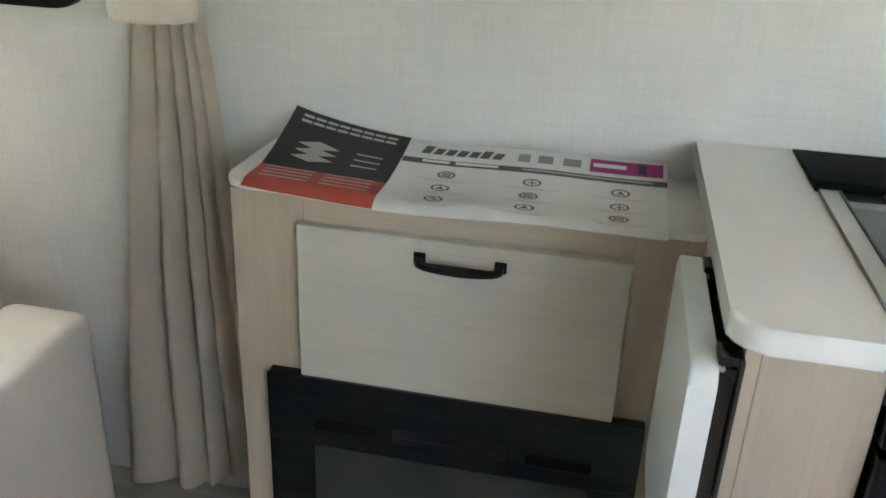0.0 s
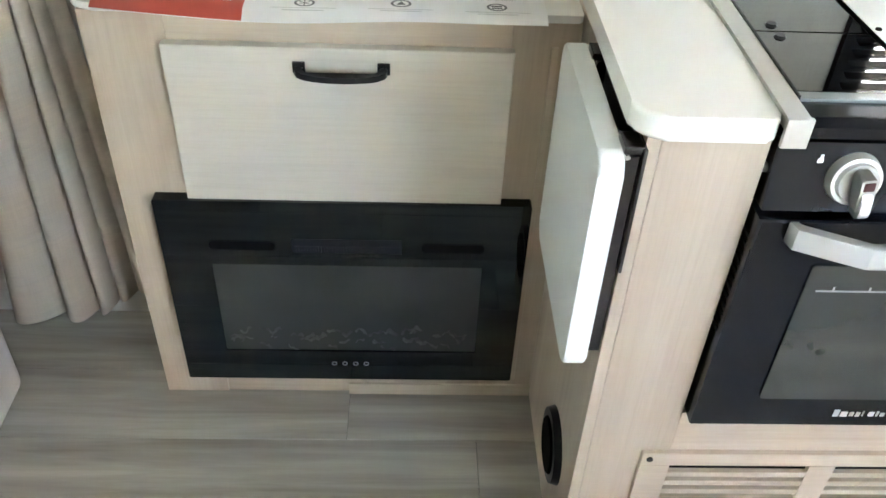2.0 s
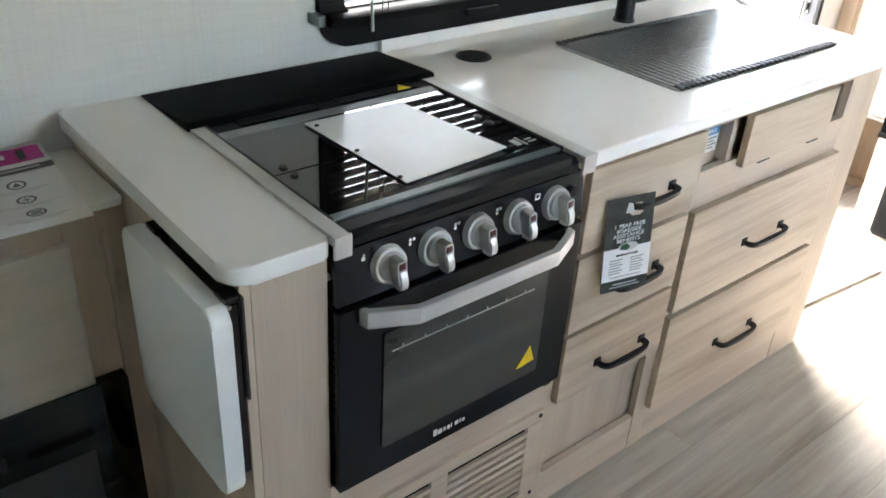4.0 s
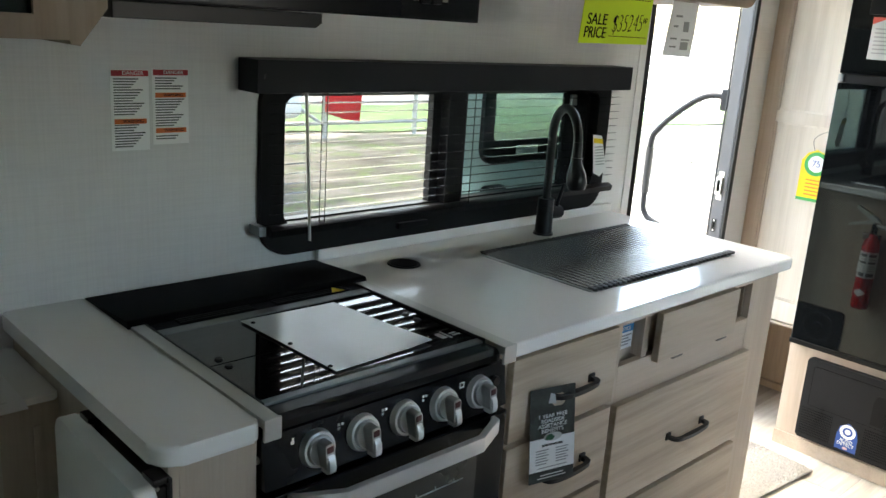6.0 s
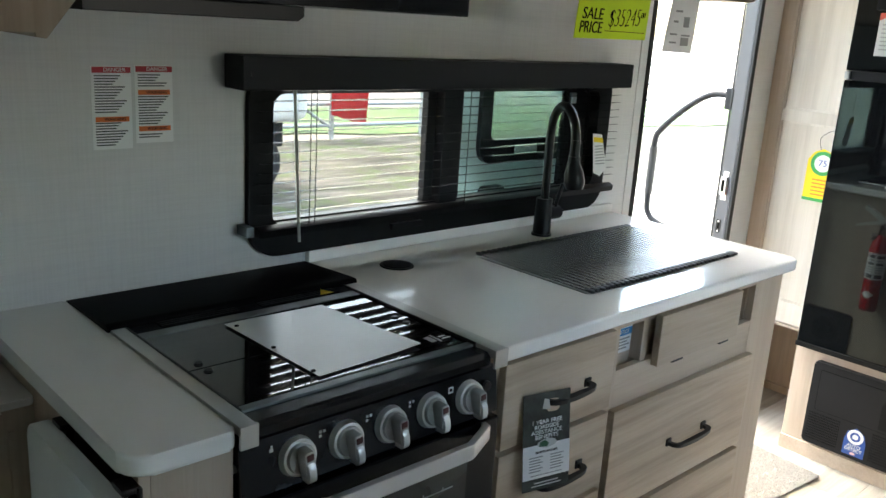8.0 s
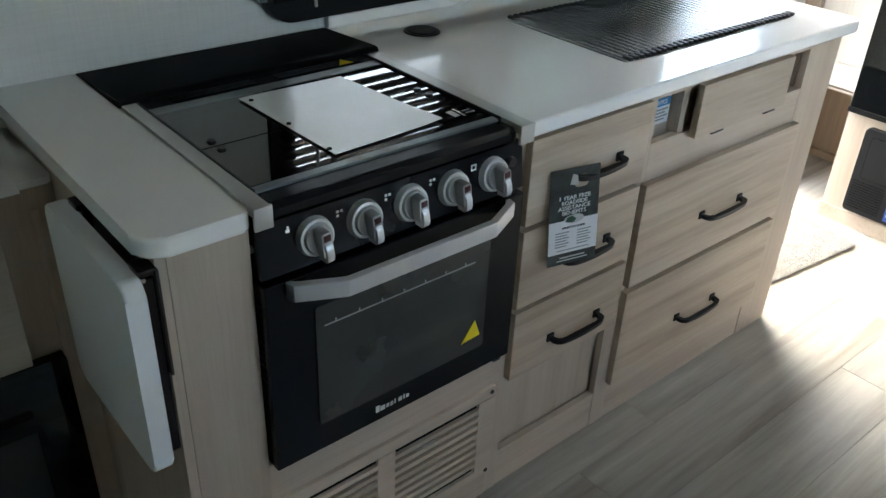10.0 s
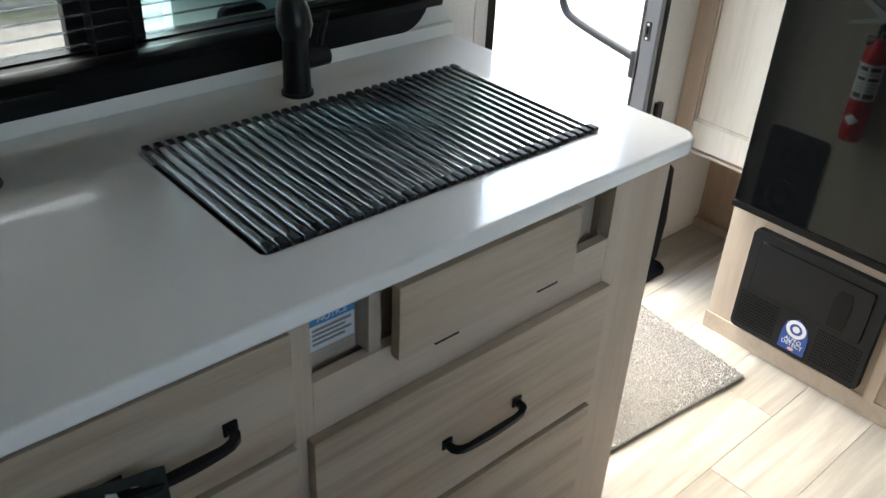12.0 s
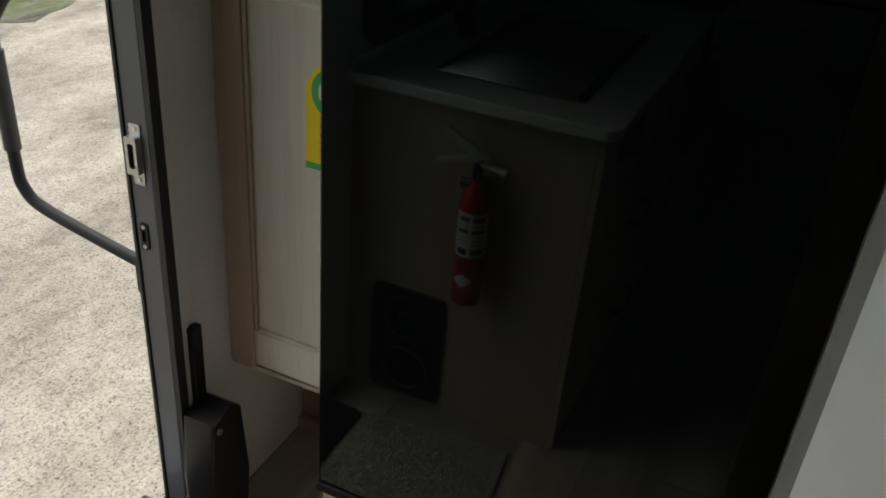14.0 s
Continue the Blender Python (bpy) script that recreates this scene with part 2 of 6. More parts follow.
def ground_mat():
    """Pale sandy gravel: broad darker streaks, ruts, clods and dark specks at two sizes."""
    s = Nodes("gravel_ground")
    mp = place_nodes(s, (1, 1, 1), jitter=False)
    rut = place_nodes(s, (0.8, 1.5, 1), jitter=False)
    big = s.add("ShaderNodeTexNoise", Scale=1.1, Detail=7.0, Roughness=0.7)
    s.link(rut.outputs[0], big.inputs["Vector"])
    mid = s.add("ShaderNodeTexNoise", Scale=13.0, Detail=6.0, Roughness=0.75)
    fine = s.add("ShaderNodeTexNoise", Scale=85.0, Detail=4.0, Roughness=0.8)
    vo = s.add("ShaderNodeTexVoronoi", Scale=130.0)
    vb = s.add("ShaderNodeTexVoronoi", Scale=38.0)
    for n in (mid, fine, vo, vb):
        s.link(mp.outputs[0], n.inputs["Vector"])
    a = ramp(s, big.outputs["Fac"], ((0.33, (0.21, 0.188, 0.150)), (0.45, (0.33, 0.30, 0.248)), (0.60, (0.44, 0.403, 0.345))))
    c = ramp(s, mid.outputs["Fac"], ((0.34, (0.50, 0.48, 0.46)), (0.52, (1, 1, 1))))
    f = ramp(s, fine.outputs["Fac"], ((0.36, (0.40, 0.39, 0.38)), (0.50, (0.95, 0.95, 0.95)), (0.66, (1.2, 1.19, 1.17))))
    d = ramp(s, vo.outputs["Color"], ((0.10, (0.25, 0.25, 0.25)), (0.22, (1, 1, 1))))
    e = ramp(s, vb.outputs["Distance"], ((0.10, (0.42, 0.41, 0.40)), (0.2, (1, 1, 1))))
    last = a.outputs[0]
    for x, k in ((c, 0.5), (f, 0.85), (d, 0.7), (e, 0.10)):
        mul = s.add("ShaderNodeMixRGB")
        mul.blend_type = "MULTIPLY"
        mul.inputs[0].default_value = k
        s.link(last, mul.inputs[1])
        s.link(x.outputs[0], mul.inputs[2])
        last = mul.outputs[0]
    s.link(last, s.b.inputs["Base Color"])
    s.b.inputs["Roughness"].default_value = 0.95
    b1 = s.add("ShaderNodeBump", Strength=0.6, Distance=0.03)
    s.link(mid.outputs["Fac"], b1.inputs["Height"])
    b2 = s.add("ShaderNodeBump", Strength=0.6, Distance=0.01)
    s.link(fine.outputs["Fac"], b2.inputs["Height"])
    s.link(b1.outputs[0], b2.inputs["Normal"])
    s.link(b2.outputs[0], s.b.inputs["Normal"])
    return s.m


M_WALL = woven("linen_wallboard", (0.72, 0.715, 0.70), 0.55, 300.0, 0.03)
M_CEIL = plain("ceiling_white", (0.84, 0.84, 0.83), 0.6)
M_COUNTER = plain("white_solid_surface", (0.87, 0.855, 0.825), 0.12, vary=0.02, scale=3.0, fine=60.0, bump=0.015)
M_WHITE = plain("white_edge_plastic", (0.80, 0.82, 0.81), 0.3, vary=0.02, bump=0.02)
M_WOODV = wood("pale_oak_upright", (0.395, 0.308, 0.232), (0.505, 0.408, 0.318), (0.572, 0.48, 0.38), "z", 0.55, 0.75)
M_WOODX = wood("pale_oak_level", (0.395, 0.308, 0.232), (0.505, 0.408, 0.318), (0.572, 0.48, 0.38), "x", 0.55, 0.75)
# brown parts; on the overhead cabinet by the hood it stands in for shade
M_WOODD = wood("brown_and_shaded_oak", (0.24, 0.175, 0.125), (0.31, 0.235, 0.17), (0.37, 0.29, 0.22), "z")
M_DRAWER = wood("limed_drawer_front", (0.56, 0.51, 0.44), (0.615, 0.565, 0.49), (0.65, 0.60, 0.53), "x", 0.5, 0.36)
M_KITCHEN = wood("oak_drawer_front", (0.34, 0.255, 0.178), (0.468, 0.369, 0.272), (0.532, 0.435, 0.335), "x", 0.5, 1.4)
M_DOORW = wood("whitewashed_oak_door", (0.58, 0.50, 0.40), (0.69, 0.61, 0.505), (0.74, 0.665, 0.565), "z", 0.5, 1.35, 0.7)
M_FLOOR = wood("grey_vinyl_plank", (0.235, 0.213, 0.178), (0.365, 0.338, 0.292), (0.485, 0.455, 0.402), "x", 0.45, 1.25, 0.75, (0.80, 1.14))
M_FLOOR.node_tree.nodes["Principled BSDF"].inputs["Specular IOR Level"].default_value = 0.3
M_BLACK = plain("black_plastic", (0.007, 0.007, 0.0075), 0.42, vary=0.15, bump=0.06, spec=0.16)
M_BLACKM = plain("matt_black_metal", (0.008, 0.008, 0.009), 0.33, vary=0.15, bump=0.03, spec=0.28)
M_BLACKG = plain("black_gloss_glass", (0.004, 0.0045, 0.005), 0.03, vary=0.05, bump=0.0, spec=0.48)
M_BLACKG.node_tree.nodes["Principled BSDF"].inputs["Specular Tint"].default_value = (0.86, 1.0, 0.98, 1)
M_COOKGL = plain("cooktop_cover_glass", (0.004, 0.0045, 0.005), 0.02, vary=0.05, bump=0.0, spec=1.0)
M_ENAMEL = plain("black_enamel", (0.007, 0.0075, 0.009), 0.22, vary=0.1, bump=0.02, spec=0.24)
M_MATTBK = plain("matt_black_enamel", (0.005, 0.005, 0.0055), 0.55, vary=0.2, bump=0.03, spec=0.05)
M_GREYBK = plain("charcoal_plastic", (0.012, 0.0122, 0.0135), 0.48, vary=0.1, bump=0.08, spec=0.2)
M_ANOD = plain("grey_anodised", (0.20, 0.21, 0.21), 0.35, 0.7)
M_STEEL = plain("brushed_steel", (0.45, 0.45, 0.44), 0.36, 1.0, bump=0.03)
M_ALU = plain("satin_aluminium", (0.58, 0.57, 0.55), 0.42, 0.9, bump=0.03)
M_KNOB = plain("knob_silver_plastic", (0.72, 0.72, 0.71), 0.3, 0.5, bump=0.02)
M_ROD = plain("rack_steel_rod", (0.54, 0.55, 0.54), 0.21, 0.95, vary=0.02, bump=0.0)
M_SLAT = plain("slat_gloss_black", (0.045, 0.046, 0.047), 0.14, vary=0.05, bump=0.0, spec=0.9)
M_JAMB = plain("grey_satin_paint", (0.075, 0.078, 0.087), 0.33, 0.1, vary=0.06, bump=0.03)
M_SILL = plain("dark_anodised_sill", (0.006, 0.007, 0.0095), 0.5, vary=0.2, bump=0.04, spec=0.07)
M_LABEL = plain("white_vinyl_label", (0.88, 0.88, 0.87), 0.5, vary=0.01)
M_OBSC = glass("obscured_glass", (0.15, 0.165, 0.145), 0.25)
M_TREAD = plain("bright_tread_plate", (0.62, 0.63, 0.64), 0.32, 0.7, vary=0.12, scale=20.0)
M_STEPGR = plain("slate_grey_powder_coat", (0.045, 0.048, 0.053), 0.42, vary=0.12, scale=12.0)
M_CHROMEB = plain("zinc_bolt", (0.75, 0.75, 0.74), 0.25, 0.8)
M_GRIT = plain("gritty_black_strip", (0.02, 0.021, 0.023), 0.75, vary=0.8, scale=260.0, fine=400.0, bump=0.6)
M_BRKT = plain("brown_black_metal", (0.018, 0.013, 0.012), 0.25)
M_RUBBER = plain("black_silicone", (0.012, 0.012, 0.012), 0.6)
M_SINK = plain("dark_sink", (0.035, 0.036, 0.037), 0.45)
M_PLATE = plain("white_coated_sheet", (0.86, 0.87, 0.865), 0.22, 0.12, vary=0.03, scale=9.0, fine=22.0, bump=0.35)
M_PAPER = plain("white_paper", (0.78, 0.77, 0.76), 0.7, vary=0.02)
M_PAPERG = plain("grey_paper", (0.50, 0.50, 0.48), 0.7, vary=0.03)
M_INKD = plain("dark_grey_print", (0.028, 0.030, 0.031), 0.6, vary=0.25, scale=14.0)
M_CARD = plain("mottled_card_print", (0.016, 0.022, 0.019), 0.38, vary=0.75, scale=45.0, fine=200.0)
M_INKI = plain("icon_print", (0.14, 0.14, 0.145), 0.6)
M_INKR = plain("red_print", (0.50, 0.075, 0.05), 0.6, vary=0.08)
M_INKP = plain("magenta_print", (0.42, 0.03, 0.20), 0.6)
M_INKT = plain("charcoal_print", (0.10, 0.10, 0.10), 0.6)
M_INKG = plain("grey_print", (0.30, 0.30, 0.29), 0.6)
M_INKGR = plain("green_print", (0.05, 0.35, 0.08), 0.6)
M_INKB = plain("blue_print", (0.022, 0.075, 0.30), 0.5)
M_INKSKY = plain("sky_blue_print", (0.05, 0.28, 0.58), 0.5)
M_INKO = plain("orange_print", (0.75, 0.16, 0.02), 0.6)
# black for print, and for slots and holes drawn as unlit openings
M_INKK = plain("black_print_and_voids", (0.004, 0.004, 0.004), 0.8, spec=0.06)
M_LIME = plain("fluorescent_card", (0.62, 0.80, 0.02), 0.7, vary=0.03)
M_YELLOW = plain("yellow_card", (0.85, 0.62, 0.01), 0.6, vary=0.03)
M_RED = plain("red_gloss_paint", (0.45, 0.015, 0.02), 0.25, vary=0.05, bump=0.02)
M_CLOTH = woven("beige_curtain_cloth", (0.78, 0.68, 0.59), 0.9, 500.0, 0.05)
M_SOFA = woven("cream_upholstery", (0.66, 0.60, 0.56), 0.8, 420.0, 0.04)
M_RUG = plain("grey_shag", (0.50, 0.485, 0.46), 0.95, vary=0.06, scale=70.0, bump=0.2)
M_TINT = glass("tinted_window_glass", (0.52, 0.70, 0.675))
M_SCREEN = glass("insect_screen", (0.32, 0.325, 0.31))
M_OVENGL = plain("smoked_oven_glass", (0.036, 0.038, 0.033), 0.07, spec=0.95, vary=0.1, bump=0.0)
M_FLAMEGL = plain("smoked_fire_glass", (0.036, 0.039, 0.036), 0.12, spec=0.7, vary=0.1, bump=0.0)
M_LOG = plain("charred_log", (0.03, 0.031, 0.03), 0.9, vary=0.9, scale=40.0, bump=0.3)
M_GROUND = ground_mat()
def weedy_mat():
    """Dark brown gravel with ruts, pale stones and thin patches of weed."""
    s = Nodes("weedy_gravel")
    mp = place_nodes(s, (0.35, 1.6, 1), jitter=False)
    flat = place_nodes(s, (1, 1, 1), jitter=False)
    rut = s.add("ShaderNodeTexNoise", Scale=1.6, Detail=6.0, Roughness=0.7)
    s.link(mp.outputs[0], rut.inputs["Vector"])
    weed = s.add("ShaderNodeTexNoise", Scale=2.2, Detail=7.0, Roughness=0.75)
    grit = s.add("ShaderNodeTexNoise", Scale=24.0, Detail=5.0, Roughness=0.8)
    for n in (weed, grit):
        s.link(flat.outputs[0], n.inputs["Vector"])
    soil = ramp(s, rut.outputs["Fac"], ((0.36, (0.045, 0.038, 0.028)), (0.48, (0.12, 0.105, 0.082)), (0.62, (0.25, 0.23, 0.195))))
    tuft = ramp(s, weed.outputs["Fac"], ((0.50, (0, 0, 0)), (0.62, (1, 1, 1))))
    mix = s.add("ShaderNodeMixRGB")
    s.link(tuft.outputs[0], mix.inputs[0])
    s.link(soil.outputs[0], mix.inputs[1])
    mix.inputs[2].default_value = (0.11, 0.15, 0.045, 1)
    mul = s.add("ShaderNodeMixRGB")
    mul.blend_type = "MULTIPLY"
    mul.inputs[0].default_value = 0.7
    g = ramp(s, grit.outputs["Fac"], ((0.36, (0.45, 0.45, 0.45)), (0.6, (1.0, 1.0, 1.0))))
    s.link(mix.outputs[0], mul.inputs[1])
    s.link(g.outputs[0], mul.inputs[2])
    s.link(mul.outputs[0], s.b.inputs["Base Color"])
    s.b.inputs["Roughness"].default_value = 0.95
    bp = s.add("ShaderNodeBump", Strength=0.7, Distance=0.03)
    s.link(grit.outputs["Fac"], bp.inputs["Height"])
    s.link(bp.outputs[0], s.b.inputs["Normal"])
    return s.m


M_WEEDY = weedy_mat()
M_GRASS = plain("grass", (0.10, 0.17, 0.045), 0.9, vary=0.5, scale=1.5, fine=30.0, bump=0.5)
M_GALV = plain("galvanised_pipe", (0.50, 0.51, 0.52), 0.45, 0.6)
M_TRAILER = plain("white_fibreglass", (0.72, 0.73, 0.73), 0.3)
M_DOORSKIN = plain("grey_door_skin", (0.42, 0.46, 0.46), 0.35)

# ---------------------------------------------------------------- the shell
WN, WS, WW, WE, CEIL = 1.845, -0.60, -1.80, 3.80, 2.0
DOOR = (2.655, 3.335, 1.87)
WIN = (1.235, 2.43, 0.972, 1.335)
WINL = (-1.15, -0.47, 1.09, 1.36)


def wall_y(name, y0, y1, x0, x1, openings, label):
    """A wall along x with openings (x0, x1, z0, z1) through it."""
    bm = bmesh.new()
    x = x0
    for a, b, c, d in sorted(openings):
        box(x, a, y0, y1, -0.02, CEIL, bm=bm)
        if c > 0:
            box(a, b, y0, y1, -0.02, c, bm=bm)
        box(a, b, y0, y1, d, CEIL, bm=bm)
        x = b
    box(x, x1, y0, y1, -0.02, CEIL, bm=bm)
    return solid(name, bm, M_WALL, label, "wall", kind="structure", smooth=False)


wall_y("wall_north", WN, WN + 0.055, WW - 0.06, WE + 0.06, [WIN, WINL, (DOOR[0], DOOR[1], -0.02, DOOR[2])], "white linen-textured wallboard with window and doorway")
wall_y("wall_south", WS - 0.055, WS, WW - 0.06, WE + 0.06, [(1.28, 2.22, 1.19, 1.55)], "white linen-textured wallboard with an added, unseen window")
solid("wall_west", box(WW - 0.055, WW, WS, WN, -0.02, CEIL), M_WALL, "white linen-textured end wall", "wall", kind="structure", smooth=False)
solid("wall_east", box(WE, WE + 0.055, WS, WN, -0.02, CEIL), M_WALL, "white end wall behind the cabinets", "wall", kind="structure")
solid("ceiling", box(WW - 0.06, WE + 0.06, WS - 0.06, WN + 0.06, CEIL, CEIL + 0.06), M_CEIL, "plain white panelled ceiling", "ceiling", kind="structure")
# partition beside the fridge
bm = box(3.275, 3.30, WS, 0.772, 0.0, CEIL - 0.002, 0.004)
solid("wall_partition", bm, M_WALL, "white wallboard partition beside the black fridge", "wall", kind="structure")
# bathroom door standing ajar next to the fridge, facing the entry
bd = thing("bathroom_door", (3.2, 0.78, 0.01), "white interior door standing ajar beside the fridge", "door")
turn = Matrix.Translation((3.225, 0.737, 0)) @ Matrix.Rotation(radians(-143), 4, "Z")
bm = box(0.0, 0.62, -0.028, 0.0, 0.012, 1.93, 0.003)
bmesh.ops.transform(bm, matrix=turn, verts=bm.verts)
part("leaf", bm, M_WHITE, bd)
bm = box(0.0385, 0.615, -0.0312, -0.0282, 0.02, 1.92, 0.001)
bmesh.ops.transform(bm, matrix=turn, verts=bm.verts)
part("skin_panel", bm, M_WHITE, bd)
# strip that covers the joint in the wall by the doorway
solid("trim", box(2.606, 2.650, WN - 0.004, WN - 0.0002, 0.0, CEIL - 0.01, 0.001), M_WALL, "white cover strip beside the doorway", "trim", kind="structure")

# ---------------------------------------------------------------- doorway
dw = thing("door_1", (3.0, WN, 0), "open entry doorway with a black metal frame", "doorway", kind="structure")
part("jamb", box(DOOR[1] - 0.0022, DOOR[1] + 0.022, WN + 0.0095, WN + 0.058, 0.03, DOOR[2], 0.003), M_JAMB, dw, "dark satin aluminium jamb")
part("edge_trim", box(DOOR[1] - 0.002, DOOR[1] + 0.022, WN - 0.003, WN + 0.009, 0.03, DOOR[2], 0.002), M_RUBBER, dw)
part("jamb", box(DOOR[0] - 0.012, DOOR[0] + 0.012, WN - 0.006, WN + 0.10, 0.03, DOOR[2], 0.003), M_BLACKM, dw)
part("seal", box(DOOR[1] - 0.006, DOOR[1] + 0.0005, WN + 0.0585, WN + 0.066, 0.03, DOOR[2], 0.003), M_RUBBER, dw)
part("head", box(DOOR[0], DOOR[1], WN - 0.004, WN + 0.10, DOOR[2] - 0.03, DOOR[2] + 0.006, 0.003), M_BLACKM, dw)
part("threshold", slab([(1.712, 0.0), (WN + 0.11, 0.0), (WN + 0.11, 0.034), (1.73, 0.034), (1.712, 0.022)], "x", DOOR[0] - 0.01, 3.40, 0.002), M_SILL, dw, "black metal threshold")
part("sill_corner", box(3.315, 3.336, WN + 0.02, WN + 0.09, 0.034, 0.05, 0.003), M_STEEL, dw, "bare aluminium corner")
p = part("strike_plate", slab(rounded(1.869, 1.893, 0.868, 0.982, 0.003, 3), "x", DOOR[1] - 0.0048, DOOR[1] - 0.0023, 0.0006), M_STEEL, dw, "bright steel strike plate with a box keeper")
part("keeper", ring(rounded(1.872, 1.897, 0.890, 0.960, 0.004, 3), rounded(1.878, 1.891, 0.902, 0.948, 0.003, 3), "x", DOOR[1] - 0.015, DOOR[1] - 0.0049), M_STEEL, p)
part("slot", box(DOOR[1] - 0.0068, DOOR[1] - 0.0050, 1.877, 1.892, 0.901, 0.949), M_INKK, p)
for z in (0.878, 0.973):
    part("screw", cyl((DOOR[1] - 0.0068, 1.881, z), (DOOR[1] - 0.0047, 1.881, z), 0.0042, seg=10), M_ALU, p)
p = part("strike_plate", ring(rounded(1.876, 1.893, 0.736, 0.790, 0.004, 3), rounded(1.880, 1.889, 0.752, 0.775, 0.002, 3), "x", DOOR[1] - 0.0053, DOOR[1] - 0.0023), M_BLACKM, dw, "small black latch plate")
for z in (0.743, 0.783):
    part("screw", cyl((DOOR[1] - 0.0068, 1.8845, z), (DOOR[1] - 0.0052, 1.8845, z), 0.004, seg=10), M_STEEL, p)
part("slot", box(DOOR[1] - 0.0034, DOOR[1] - 0.0023, 1.8795, 1.8895, 0.7515, 0.7755), M_INKK, p)
part("edge_strip", box(3.368, 3.395, WN - 0.018, WN - 0.003, 0.10, 0.552, 0.002), M_BLACKM, dw)
bm = slab([(3.327, 0.02), (3.43, 0.02), (3.445, 0.16), (3.425, 0.35), (3.40, 0.372), (3.335, 0.358), (3.322, 0.2)], "y", 1.765, WN - 0.004, 0.006)
ft = part("step_arm_cover", bm, M_BLACKM, dw, "black moulded cover of the step arm")
part("screw", cyl((3.35, 1.766, 0.335), (3.35, 1.760, 0.335), 0.007, seg=14), M_STEEL, ft)

# assist rail outside the doorway
gr = thing("grab_rail", (3.39, 1.93, 0.65), "black tubular folding grab rail outside the doorway", "grab rail")
path = smooth_path([(3.39, 1.945, 1.268), (3.39, 2.03, 1.262), (3.39, 2.13, 1.20), (3.39, 2.235, 1.10), (3.39, 2.262, 1.03), (3.39, 2.262, 0.80), (3.39, 2.25, 0.735), (3.39, 2.19, 0.70), (3.39, 1.95, 0.652)], 5)
part("rail", tube(path, 0.0125, 12), M_GREYBK, gr)
part("grip", cyl((3.39, 2.262, 0.82), (3.39, 2.262, 1.02), 0.0165), M_RUBBER, gr, "ribbed black foam grip")
for z in (1.268, 0.652):
    part("bracket", box(3.365, 3.415, WN + 0.055, WN + 0.11, z - 0.055, z + 0.03, 0.01), M_GREYBK, gr)

# entry steps folded down outside
st = thing("entry_steps", (3.0, 2.1, -0.64), "dark metal folding entry steps on the gravel", "steps")
for k, (y0, z0) in enumerate(((1.98, -0.22), (2.30, -0.43))):
    tr = part("tread", box(2.735, 3.38, y0, y0 + 0.24, z0 - 0.03, z0, 0.006), M_TREAD, st, "bare bright metal tread")
    for i in range(11):
        part("groove", box(2.80, 3.30, y0 + 0.02 + i * 0.0195, y0 + 0.0235 + i * 0.0195, z0 - 0.001, z0 + 0.0025), M_INKK, tr, "black grip line")
    part("slot", box(3.315, 3.36, y0 + 0.05, y0 + 0.15, z0 - 0.001, z0 + 0.0015), M_INKK, tr)
for x, out in ((2.72, -1), (3.395, 1)):
    sd = part("side_plate", slab([(1.915, -0.10), (2.16, -0.17), (2.58, -0.40), (2.58, -0.645), (2.5, -0.645), (1.915, -0.36)], "x", x - 0.006, x + 0.006, 0.002), M_STEPGR, st)
    part("flange", slab([(1.915, -0.10), (2.16, -0.17), (2.58, -0.40), (2.58, -0.392), (2.16, -0.162), (1.915, -0.092)], "x", min(x - 0.006 * out, x + 0.05 * out), max(x - 0.006 * out, x + 0.05 * out)), M_STEPGR, sd)
    for y, z in ((2.05, -0.17), (2.15, -0.215), (2.21, -0.235), (2.02, -0.25), (2.40, -0.36), (2.47, -0.42)):
        part("bolt", cyl((x - 0.013, y, z), (x + 0.013, y, z), 0.009, seg=12), M_CHROMEB, sd)
part("header", box(2.728, 3.387, WN + 0.115, WN + 0.19, -0.16, -0.012, 0.006), M_GRIT, st, "black gritty anti-slip nosing")

# entry door swung right back against the outer wall
dl = thing("entry_door", (2.36, 2.02, 0.0), "grey entry door swung open flat outside the window", "door")
part("leaf", ring(rounded(1.972, 2.644, 0.05, 1.86, 0.01), rounded(2.08, 2.50, 1.13, 1.60, 0.035), "y", 1.985, 2.025), M_DOORSKIN, dl)
wf = part("window_frame", ring(rounded(2.04, 2.52, 1.078, 1.62, 0.05), rounded(2.085, 2.495, 1.148, 1.595, 0.02), "y", 1.968, 1.984), M_BLACKM, dl)
part("pane", slab(rounded(2.082, 2.498, 1.132, 1.598, 0.03), "y", 2.0, 2.005), M_OBSC, dl, "pebbled green-grey glass")
part("sticker", box(2.19, 2.29, 1.9655, 1.9675, 1.102, 1.13), M_PAPERG, dl)
part("latch", slab(rounded(2.06, 2.16, 0.93, 1.01, 0.02), "y", 1.965, 1.986, 0.004), M_BLACKM, dl)

# ---------------------------------------------------------------- kitchen window
w1 = thing("window_1", (1.83, WN, 0.97), "sliding window in a black rounded frame", "window", kind="structure")
part("window_frame", ring(rounded(1.203, 2.462, 0.942, 1.365, 0.075, 8), rounded(1.262, 2.405, 1.012, 1.305, 0.03, 8), "y", WN - 0.016, WN + 0.02), M_BLACK, w1)
part("reveal", ring(rounded(WIN[0], WIN[1], WIN[2], WIN[3], 0.05, 8), rounded(1.266, 2.401, 1.016, 1.301, 0.03, 8), "y", WN + 0.0201, WN + 0.056), M_BLACK, w1)
part("mullion", box(1.776, 1.839, WN - 0.002, WN + 0.05, 1.0, 1.31, 0.003), M_BLACK, w1)
